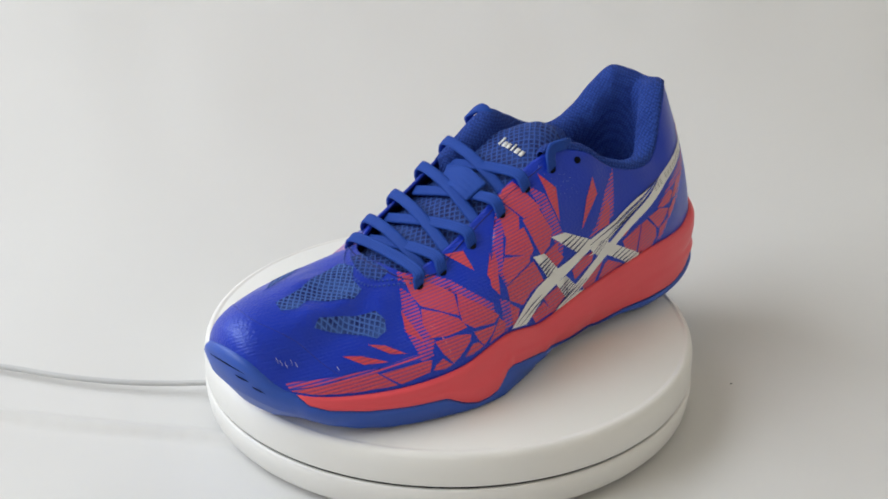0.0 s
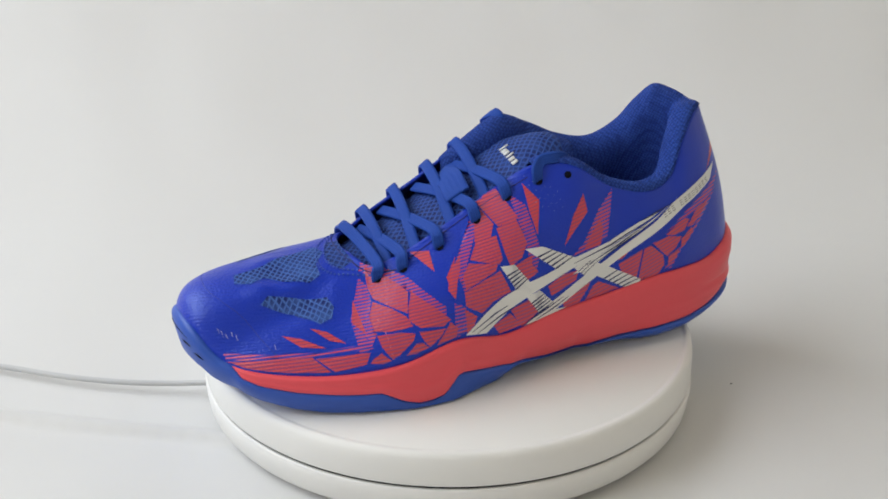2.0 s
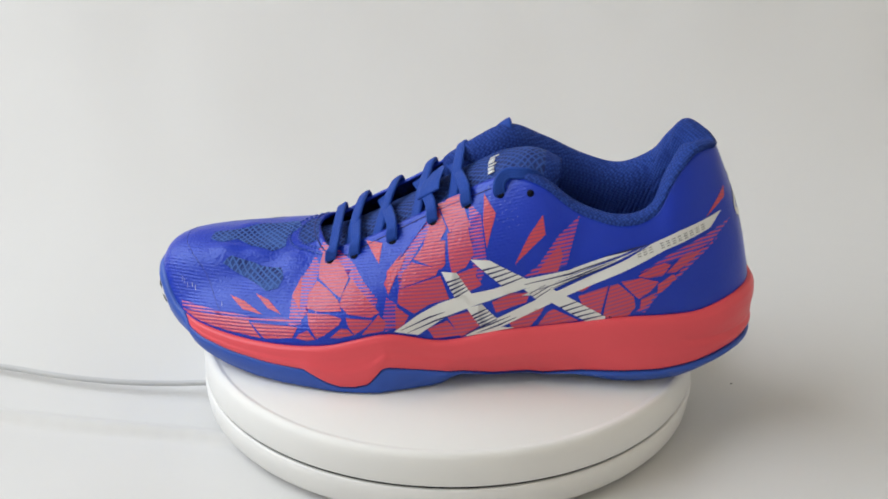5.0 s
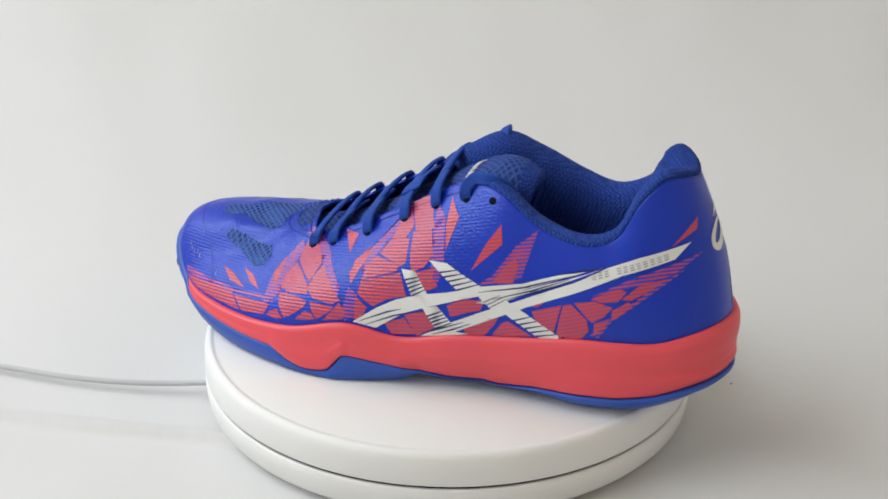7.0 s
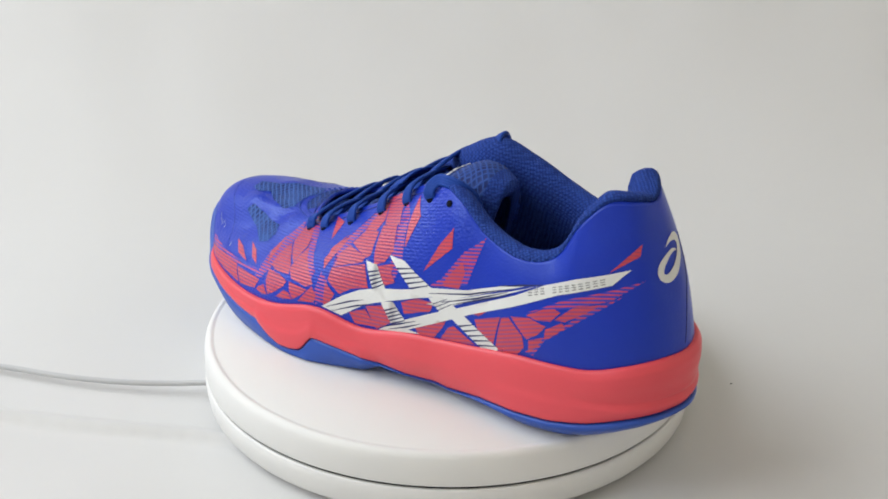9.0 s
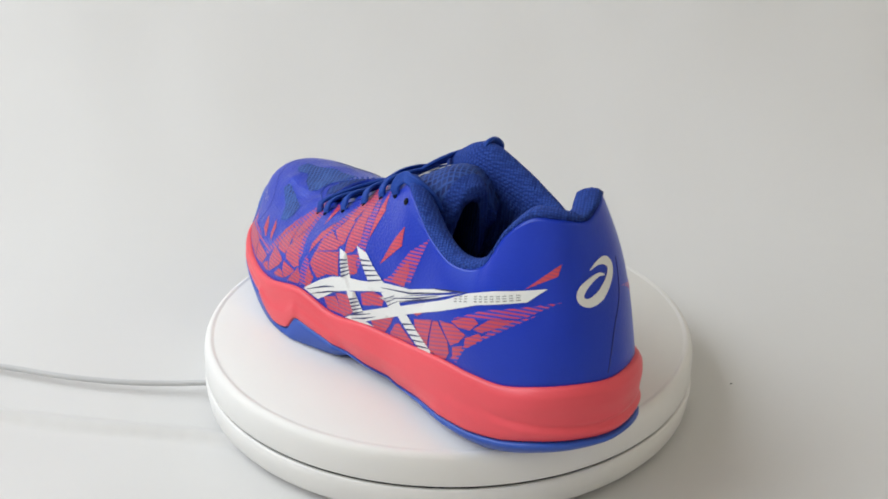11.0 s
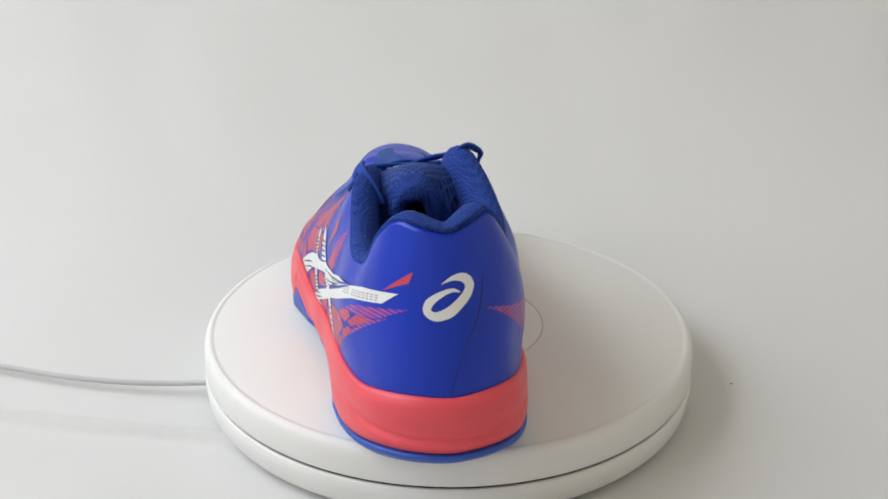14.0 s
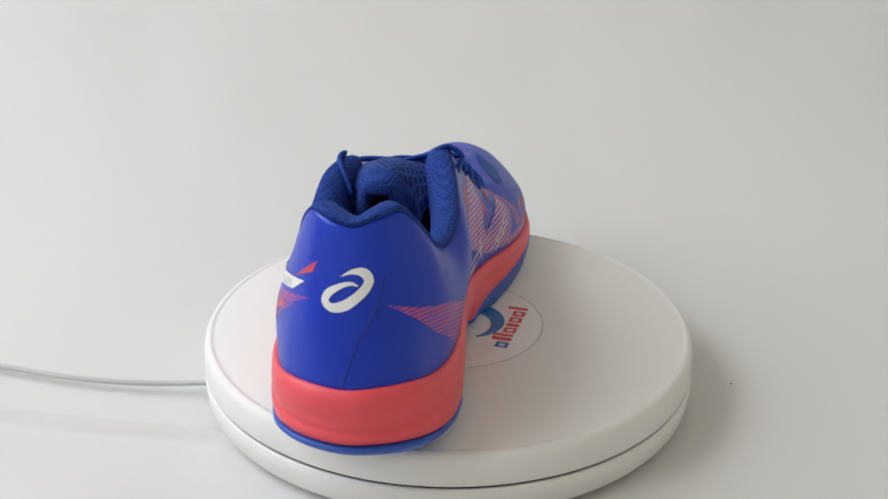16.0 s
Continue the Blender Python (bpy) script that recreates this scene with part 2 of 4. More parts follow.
def build_turntable():
    table = tagged(new("turntable"), "round white plastic display turntable on the paper", "turntable")
    table.location = (SHIFT, 0, GROUND)
    bm = bmesh.new()
    rows = lathe(bm, [(0.112, 0.0), (0.1212, 0.0012), (0.1235, 0.004), (0.1247, 0.0122), (0.1246, 0.0155), (0.1240, 0.0165), (0.1226, 0.0165), (0.1220, 0.0060), (0.03, 0.0060)])
    bm.faces.new(rows[-1])
    bm.faces.new(rows[0])
    part("base", bm, M_PLASTIC, table)
    bm = bmesh.new()
    rows = lathe(bm, [(0.03, -0.0172), (0.1232, -0.0172), (0.1241, -0.0168), (0.1244, -0.0160), (0.1243, -0.0060), (0.1238, -0.0032), (0.1229, -0.0014), (0.1215, -0.0005), (0.1203, -0.0003), (0.1196, -0.0008), (0.1188, -0.0004), (0.06, 0.0), (0.01, 0.0)])
    bm.faces.new(rows[-1])
    bm.faces.new(rows[0])
    # unseen black ring, added so that the gap under the plate reads as shaded
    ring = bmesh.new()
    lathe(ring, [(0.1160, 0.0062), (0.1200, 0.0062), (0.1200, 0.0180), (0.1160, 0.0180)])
    part("gap_shade_ring", ring, M_BLACK, table, "black ring added to put shade into the gap under the plate")
    plate = part("plate", bm, M_PLASTIC, table, "turning round white plate")
    return table, plate


turntable, plate = build_turntable()


# ---- shoe: curves that shape it (millimetres; u from heel to toe, v to the outer side, z up) ----
# outer side from toe to heel, then inner side back to the toe: edge of the upper on the sole
EDGE_OUTER = [(292.5, -2.5, 39.8), (289.5, 12, 37.3), (279.6, 24.8, 25.1), (264.3, 36.7, 21.5), (234.7, 48.3, 20.3), (204.8, 54.1, 22.9), (175.9, 52.6, 29.5), (150, 48.2, 25.6),
              (125, 45.4, 30.3), (105.2, 42.2, 32.1), (85.1, 40.6, 34.7), (65, 38.9, 37.3), (48.3, 36.2, 37.7), (32.4, 30.9, 38.1), (18.6, 22.6, 41.5), (9.3, 10.2, 43.5)]
EDGE_INNER = [(6.3, -4.6, 43.4), (9.9, -17.7, 43.9), (19.5, -29.9, 43.1), (33.3, -36.5, 40), (48.6, -40.1, 38.5), (65.3, -40.5, 37), (85.2, -38.7, 35), (105.1, -35.6, 33),
              (125.1, -33, 30.9), (150.1, -32, 27.9), (176.2, -35.5, 25.8), (205.4, -43.4, 22.6), (235.6, -47, 20.6), (267, -42, 20.8), (282.5, -31.5, 24.5), (290, -19, 35)]
# upper rim: throat, collar, heel
RIM_OUTER = [(214.3, -2.5, 60.3), (213.6, 2, 59.8), (212.2, 6.4, 59.6), (210.3, 12.4, 58.8), (205.6, 18.3, 57.4), (191.3, 20.8, 62.6), (168, 20.3, 74.6), (144.3, 18.9, 87.9),
             (125.3, 22.1, 98), (107.2, 28.7, 96.6), (89.6, 31.3, 85.1), (70, 32, 79.8), (55, 27.5, 83.5), (46.4, 22.3, 99.3), (37.5, 15.5, 109.4), (29, 7, 110.0)]
RIM_INNER = [(26.5, -4.5, 107.7), (30.5, -14, 110.3), (38.5, -22.5, 111.5), (46.5, -29, 101.5), (54.5, -33.5, 90), (70.3, -35.2, 82.7), (88.8, -36.7, 86.5), (107.7, -32.7, 96.3),
             (125.8, -26.4, 103.8), (146.8, -24.3, 93.3), (168.7, -25.5, 78.8), (191.6, -24.8, 66.3), (205.2, -20.8, 59.5), (210.5, -16, 60.3), (213, -11.5, 60.3), (214, -7, 60.3)]
# swell of the wall: lean-out and rise above the edge, lean-out and drop below the rim
SWELL_OUTER = [(-3.5, 18.5, 41, 9), (-3.5, 15, 37, 11), (-3.8, 12.6, 27.5, 13), (-3.7, 12.9, 19.1, 13.5), (-1.5, 12.3, 13.4, 12.4), (0.1, 16.8, 14.1, 10.6), (0, 18.8, 14.9, 12.1), (0.6, 26.8, 19.7, 13),
               (1.4, 26.8, 13.3, 15.7), (1.1, 21.9, 8.3, 13), (1.3, 16.1, 5, 12.5), (1.8, 15.1, 6.5, 13.2), (1.6, 16.6, 9.6, 18.1), (-1.2, 24.3, 9.2, 25.1), (-2.8, 26.1, 9, 29.5), (-3.6, 26.9, 10.5, 28.5)]
SWELL_INNER = [(-4.6, 26.8, 11.5, 26), (-4.2, 28, 11.5, 26), (-3.2, 28, 11.5, 26.5), (-2.3, 26.5, 13.5, 22.7), (0.9, 17.4, 11, 17.2), (1.4, 14.9, 12, 13.3), (1.6, 15.7, 13, 13.1), (1.3, 20.4, 10, 17.7),
               (0.2, 24.4, 10.9, 17.9), (0.3, 26.5, 15.3, 13.1), (0.4, 19.8, 13.3, 11.3), (2.2, 19, 15.8, 9), (3.6, 16, 17.5, 15), (3.0, 17, 27, 15), (2, 20.5, 34, 11), (-2, 20, 40, 9)]
EDGE = np.array(EDGE_OUTER + EDGE_INNER, float)
RIM = np.array(RIM_OUTER + RIM_INNER, float)
SWELL = np.array(SWELL_OUTER + SWELL_INNER, float)
LOOP = len(EDGE)


def around(table, s):
    """A smooth closed curve through the rows of a table, at s (0 toe tip, 16 heel, 32 toe tip)."""
    s = np.asarray(s, float) % LOOP
    i = np.floor(s).astype(int)
    f = (s - i)[..., None]
    a, b, c, d = (table[(i + k) % LOOP] for k in (-1, 0, 1, 2))
    return 0.5 * (2 * b + (c - a) * f + (2 * a - 5 * b + 4 * c - d) * f * f + (3 * b - a - 3 * c + d) * f ** 3)


def outward(s):
    """Level direction away from the shoe at s."""
    t = around(EDGE, np.asarray(s) + 0.05) - around(EDGE, np.asarray(s) - 0.05)
    n = np.stack([t[..., 1], -t[..., 0], 0 * t[..., 0]], -1)
    return n / np.linalg.norm(n, axis=-1, keepdims=True)


UP = np.array([0, 0, 1.0])
# soft swells and dents of the toe round its vents: u, v, reach along and across, height
TOE_WAVES = [(248, -6, 8, 5, 1.6), (258, 13, 6, 4.5, 1.6), (245, 5, 9, 5, -1.0), (244, 25, 9, 4, -0.8), (224, 20, 6, 7, 1.0), (250, -24, 9, 5, -0.6), (246, -14, 8, 4, 0.9), (243, 15.5, 7, 2.5, 0.9)]


def upper_at(s, r):
    """Point of the upper's outer face: r 0 at the sole, 1 at the rim."""
    s, r = np.asarray(s, float), np.asarray(r, float)[..., None]
    e, t, w, n = around(EDGE, s), around(RIM, s), around(SWELL, s), outward(s)
    p1 = e + n * w[..., 0:1] + UP * w[..., 1:2]
    p2 = t + n * w[..., 2:3] - UP * w[..., 3:4]
    p = e * (1 - r) ** 3 + 3 * p1 * r * (1 - r) ** 2 + 3 * p2 * r * r * (1 - r) + t * r ** 3
    rise = 0
    for u, v, wide, deep, high in TOE_WAVES:
        rise = rise + high * np.exp(-((p[..., 0] - u) / wide) ** 2 - ((p[..., 1] - v) / deep) ** 2)
    return p + UP * np.asarray(rise)[..., None]


def upper_normal(s, r):
    s, r = np.asarray(s, float), np.asarray(r, float)
    a = upper_at(s + 0.02, r) - upper_at(s - 0.02, r)
    b = upper_at(s, np.minimum(r + 0.01, 1)) - upper_at(s, np.maximum(r - 0.01, 0))
    n = np.cross(a, b)
    n /= np.linalg.norm(n, axis=-1, keepdims=True) + 1e-9
    flip = np.sign((n * (outward(s) + 0.6 * UP)).sum(-1, keepdims=True))
    return n * np.where(flip == 0, 1, flip)


# ---- shoe: its parts ----
AXIS_U, AXIS_V = 154.8, -18.15


def local(p):
    """Shoe millimetres to metres from the turntable's axis."""
    return ((p[0] - AXIS_U) / 1000, (p[1] - AXIS_V) / 1000, p[2] / 1000)


def verts_of(bm, pts):
    return [bm.verts.new(local(p)) for p in pts]


shoe = tagged(new("sports_shoe"), "blue and coral indoor sports shoe with white side stripes, laced", "shoe")


def build_upper():
    bm = bmesh.new()
    ss = np.arange(0, LOOP, 0.125)
    rows = [verts_of(bm, upper_at(ss, np.full(len(ss), r))) for r in np.linspace(0, 1, 45)]
    grid_faces(bm, rows, closed_cols=True)
    low = verts_of(bm, around(EDGE, ss) - UP * 3 - outward(ss) * 1.0)
    grid_faces(bm, [low, rows[0]], closed_cols=True)
    ob = part("upper", bm, M_UPPER, shoe, "blue coated synthetic upper with fine grain")
    mod = ob.modifiers.new("thickness", "SOLIDIFY")
    mod.thickness, mod.offset, mod.material_offset = 0.0016, -1, 1
    ob.data.materials.append(M_SHADE)
    return ob


# heights along the shoe: coral foam over blue rubber, and the rubber's lower edge
FOAM_U = [0, 8, 18, 32, 48, 65, 85, 97, 110, 140, 150, 172, 177, 184, 190, 197, 204, 213, 230, 250, 265, 272, 279, 284]
FOAM_Z = [16.5, 17, 15.5, 12, 10, 9.5, 8.5, 7, 5.5, 8.5, 10.5, 13, 13.5, 4.5, 3, 3, 5.5, 10.8, 11.5, 13.5, 16, 18.5, 26, 60]
FOAM_INNER_U = [0, 8, 18, 32, 48, 85, 120, 160, 200, 230, 250, 265, 272, 279, 284]
FOAM_INNER_Z = [16.5, 17, 15.5, 12, 10, 8.5, 7, 7, 9, 11.5, 13.5, 16, 18.5, 26, 60]
BASE_U = [0, 8, 18, 30, 42, 70, 85, 96, 110, 125, 140, 150, 225, 240, 253, 265, 273, 283, 291, 297]
BASE_Z = [10, 9, 7, 4, 1.8, 0.9, 2.5, 5, 6.5, 6.5, 4.5, 0.6, 0.6, 1.2, 3, 6, 9, 13, 18, 20]
TUCK_U = [0, 8, 18, 35, 60, 85, 110, 140, 155, 180, 220, 250, 275, 297]
TUCK_V = [8, 8, 7.5, 6.5, 6.5, 11, 14, 12, 4, -2, 1.5, 3, 4, 3]


def sole_levels(ss):
    e = around(EDGE, ss)
    foam = np.where(e[:, 1] > -3, np.interp(e[:, 0], FOAM_U, FOAM_Z), np.interp(e[:, 0], FOAM_INNER_U, FOAM_INNER_Z))
    base = np.interp(e[:, 0], BASE_U, BASE_Z)
    tuck = np.interp(e[:, 0], TUCK_U, TUCK_V)
    foam = np.minimum(np.maximum(foam, base + 0.6), e[:, 2] - 0.15)
    return e, foam, base, tuck


def ring(bm, e, n, out, z):
    p = e + n * np.asarray(out).reshape(-1, 1) if np.ndim(out) else e + n * out
    p = p.copy()
    p[:, 2] = z
    return verts_of(bm, p)


def build_sole():
    ss = np.arange(0, LOOP, 0.0625)
    e, foam, base, tuck = sole_levels(ss)
    n = outward(ss)
    top = e[:, 2]
    deep = np.clip((top - foam) / 7, 0, 1)
    waist = np.maximum(0, tuck - 7.5)
    plan = np.interp(e[:, 0], [0, 174, 176, 205, 212, 214, 300], [0, 0, 0.8, 0.7, 0.8, 0, 0]) * (e[:, 1] > 0)
    heel = np.clip((44 - e[:, 0]) / 24, 0, 1)
    crease_at = np.interp(e[:, 0], [0, 10, 20, 35, 50], [0.74, 0.72, 0.66, 0.52, 0.3])
    tall = top - foam
    bm = bmesh.new()
    rows = [ring(bm, e, n, -4.0, top - 1.0), ring(bm, e, n, 0.2 * deep - 0.3, top + 0.1), ring(bm, e, n, 1.4 * deep - 0.3, top + 0.1)]
    for f in np.linspace(0.04, 0.96, 24):
        swell = np.interp(f, [0.04, 0.12, 0.3, 0.52, 0.65, 0.8, 0.96], [2.2, 2.9, 3.3, 3.4, 3.9, 3.9, 3.5])
        back = np.interp(f, [0.04, 0.15, 0.35, 0.6, 0.85, 0.96], [0.2, 0.9, 0.8, -0.3, -0.2, -1.0])
        crease = 1.0 * np.exp(-((f - crease_at) / 0.05) ** 2) - 0.5 * np.exp(-((f - crease_at - 0.11) / 0.07) ** 2)
        cut = waist * np.interp(f, [0, 0.5, 0.65, 0.96], [0, 0, 0.25, 0.75]) - plan * np.interp(f, [0, 0.35, 0.6, 1], [0, 0, 1, 1])
        rows.append(ring(bm, e, n, swell * deep - 0.3 - cut + heel * (back - crease), top - f * tall))
    rows.append(ring(bm, e, n, -4.0, foam - 0.2))
    grid_faces(bm, rows, closed_cols=True)
    part("midsole", bm, M_MIDSOLE, shoe, "smooth coral foam midsole")
    bm = bmesh.new()
    out = 1.7 + 1.8 * deep - 0.75 * waist + 0.9 * np.exp(-((e[:, 0] - 290) / 11) ** 2)
    tuck = tuck - 0.75 * waist
    side = foam - base
    rows = [ring(bm, e, n, -4.0, foam + 0.1), ring(bm, e, n, np.where(deep > 0.3, out - 1.2, 0.1), foam + 0.15), ring(bm, e, n, np.where(deep > 0.3, out - 0.3, out * 0.5), foam - 0.03 * side), ring(bm, e, n, np.where(deep > 0.3, out, out * 0.86), foam - 0.11 * side), ring(bm, e, n, out, foam - 0.22 * side), ring(bm, e, n, out - 0.2 - 0.25 * tuck, foam - 0.5 * side),
            ring(bm, e, n, out - 0.75 * tuck - 0.3, foam - 0.88 * side), ring(bm, e, n, out - tuck - 1.5, base), ring(bm, e, n, out - tuck - 8, base * 0.5), ring(bm, e, n, out - tuck - 18, 0.35 + 0 * base)]
    grid_faces(bm, rows, closed_cols=True)
    bm.faces.new(rows[-1])
    part("outsole", bm, M_OUTSOLE, shoe, "blue rubber outsole wrapping up over the toe")


def sweep(bm, path, across, width, thick, closed_ends=True, carry=False):
    """A flat strap along path (n x 3); across: its width direction at each point."""
    path, across = np.asarray(path, float), np.asarray(across, float)
    t = np.gradient(path, axis=0)
    t /= np.linalg.norm(t, axis=1, keepdims=True) + 1e-9
    if carry:
        for k in range(1, len(path)):
            across[k] = across[k - 1] - t[k] * (across[k - 1] * t[k]).sum()
    across = across - t * (across * t).sum(1, keepdims=True)
    across /= np.linalg.norm(across, axis=1, keepdims=True) + 1e-9
    nrm = np.cross(t, across)
    w, h = width / 2, thick / 2
    ribs = [(w * (-0.84 + 0.14 * k), h * (0.72 if k % 3 == 0 else 1.05)) for k in range(13)]
    shape = [(-w, 0), (-w * 0.94, h * 0.6)] + ribs + [(w * 0.94, h * 0.6), (w, 0), (w * 0.92, -h * 0.75), (w * 0.5, -h), (-w * 0.5, -h), (-w * 0.92, -h * 0.75)]
    rows = [verts_of(bm, [p + a * x + b * y for x, y in shape]) for p, a, b in zip(path, across, nrm)]
    grid_faces(bm, rows, closed_cols=True)
    if closed_ends:
        bm.faces.new(rows[0])
        bm.faces.new(list(reversed(rows[-1])))


def curve_through(pts, n=40):
    """Smooth open curve through the points."""
    p = np.asarray(pts, float)
    p = np.vstack([2 * p[0] - p[1], p, 2 * p[-1] - p[-2]])
    x = np.linspace(0, len(pts) - 1 - 1e-6, n)
    i = x.astype(int)
    f = (x - i)[:, None]
    a, b, c, d = p[i], p[i + 1], p[i + 2], p[i + 3]
    return 0.5 * (2 * b + (c - a) * f + (2 * a - 5 * b + 4 * c - d) * f * f + (3 * b - a - 3 * c + d) * f ** 3)


def build_collar():
    """Padded knit roll round the ankle opening, with the lining down to the insole."""
    bm = bmesh.new()
    ss = np.arange(7.9, 25.45, 0.1)
    t, n = around(RIM, ss), outward(ss)
    rimdir = np.gradient(t, axis=0)
    rimdir /= np.linalg.norm(rimdir, axis=1, keepdims=True)
    inn = -n
    near = np.clip(np.minimum(ss - 7.9, 25.4 - ss) / 1.9, 0, 1)
    end = (0.30 + 0.70 * np.sqrt(1 - (1 - near) ** 2))[:, None]
    slim = np.exp(-((ss - 16) / 2.6) ** 4)[:, None]
    prof = [(0.9, -3.0), (0.0, -0.4), (-0.2, 1.6), (1.6, 3.2), (4.6, 3.7), (8.0, 2.6), (10.8, -0.8), (12.3, -6.5), (12.2, -14), (10.2, -24), (7.5, -40), (6.0, -54), (5.5, -68)]
    rows = []
    for o, h in prof:
        p = t + inn * o * (end if o > 0 else 1) + UP * (h if h < 0 else h * end) + UP * slim * (1.6 if h < 0 else 0.0) - UP * slim * max(0, h) * 0.25
        p[:, 2] = np.maximum(p[:, 2], 43)
        rows.append(verts_of(bm, p))
    grid_faces(bm, rows)
    part("collar_lining", bm, M_LINING, shoe, "padded knit collar lining")
    bm = bmesh.new()
    ss = np.arange(2.0, 30.1, 0.5)
    e = around(EDGE, ss) - outward(ss) * 10
    e[:, 2] = 46.5 - 0.12 * np.maximum(0, e[:, 0] - 70)
    bm.faces.new(verts_of(bm, e))
    part("insole", bm, M_INSOLE, shoe, "grey insole inside")


def tongue_mid(x):
    """Middle line of the tongue, x 0 at the toe end, 1 at its top."""
    c = curve_through([(217, -2, 55), (205, -2, 57), (192, -2, 61.5), (169, -2, 73.5), (147, -1, 87), (129, 0, 97.5), (119, 1, 102.5), (109, 2, 103.6), (98, 2, 99)], 60)
    return c[int(round(x * 59))]


def build_tongue():
    bm = bmesh.new()
    rows, under = [], []
    for k in range(60):
        x = k / 59
        c = tongue_mid(x)
        t = tongue_mid(min(1, x + 0.04)) - tongue_mid(max(0, x - 0.04))
        t /= np.linalg.norm(t)
        up = np.array([-t[2], 0, t[0]])
        up *= np.sign(up[2])
        half = (15 + 9 * min(1, x * 3) + 3 * x) * (1 - 0.27 * max(0, min(1, (x - 0.6) / 0.25)))
        if x > 0.9:
            half *= 1 - 0.25 * ((x - 0.9) / 0.1) ** 2
        row, low = [], []
        for j in range(17):
            y = (j / 8 - 1)
            wrap = max(0, x - 0.62) * 2.6
            drop = 5.0 * y * y + 40 * abs(y) ** 3.2 * wrap
            y *= 1 - 0.16 * abs(y) * wrap
            p = c + np.array([0, 1.0, 0]) * y * half - up * drop + np.array([0, 0, -1.5]) * y - np.array([9.0, 0, 0]) * y * y * wrap
            row.append(p)
            fat = 5.0 + 4.5 * max(0, x - 0.66) / 0.34
            side = abs(y) * max(0, x - 0.62) * 2.6
            low.append(p - up * fat * (1 - 0.8 * y ** 4) - np.array([0, 1.0, 0]) * np.sign(y) * fat * 0.4 * side)
        rows.append(verts_of(bm, row + low[::-1]))
    grid_faces(bm, rows, closed_cols=True)
    bm.faces.new(rows[0])
    bm.faces.new(list(reversed(rows[-1])))
    ob = part("tongue", bm, M_TONGUE, shoe, "padded blue mesh tongue")
    ob.data.materials.append(M_LINING)
    for i, p in enumerate(ob.data.polygons):
        if i < 59 * 34 and i % 34 >= 15 or i >= 54 * 34:
            p.material_index = 1
    return ob


def rim_point(s, back, lift):
    """On the eyestay at loop place s: back mm down the outer face from the rim, lift mm off it."""
    r = 1.0
    t = around(RIM, s)
    while r > 0.4 and np.linalg.norm(upper_at(s, r) - t) < back:
        r -= 0.004
    return upper_at(s, r) + upper_normal(s, r) * lift


OUTER_EYES = [4.25, 4.95, 5.7, 6.45, 7.15, 7.95]
INNER_EYES = [28.0, 27.15, 26.4, 25.65, 24.95, 24.05]


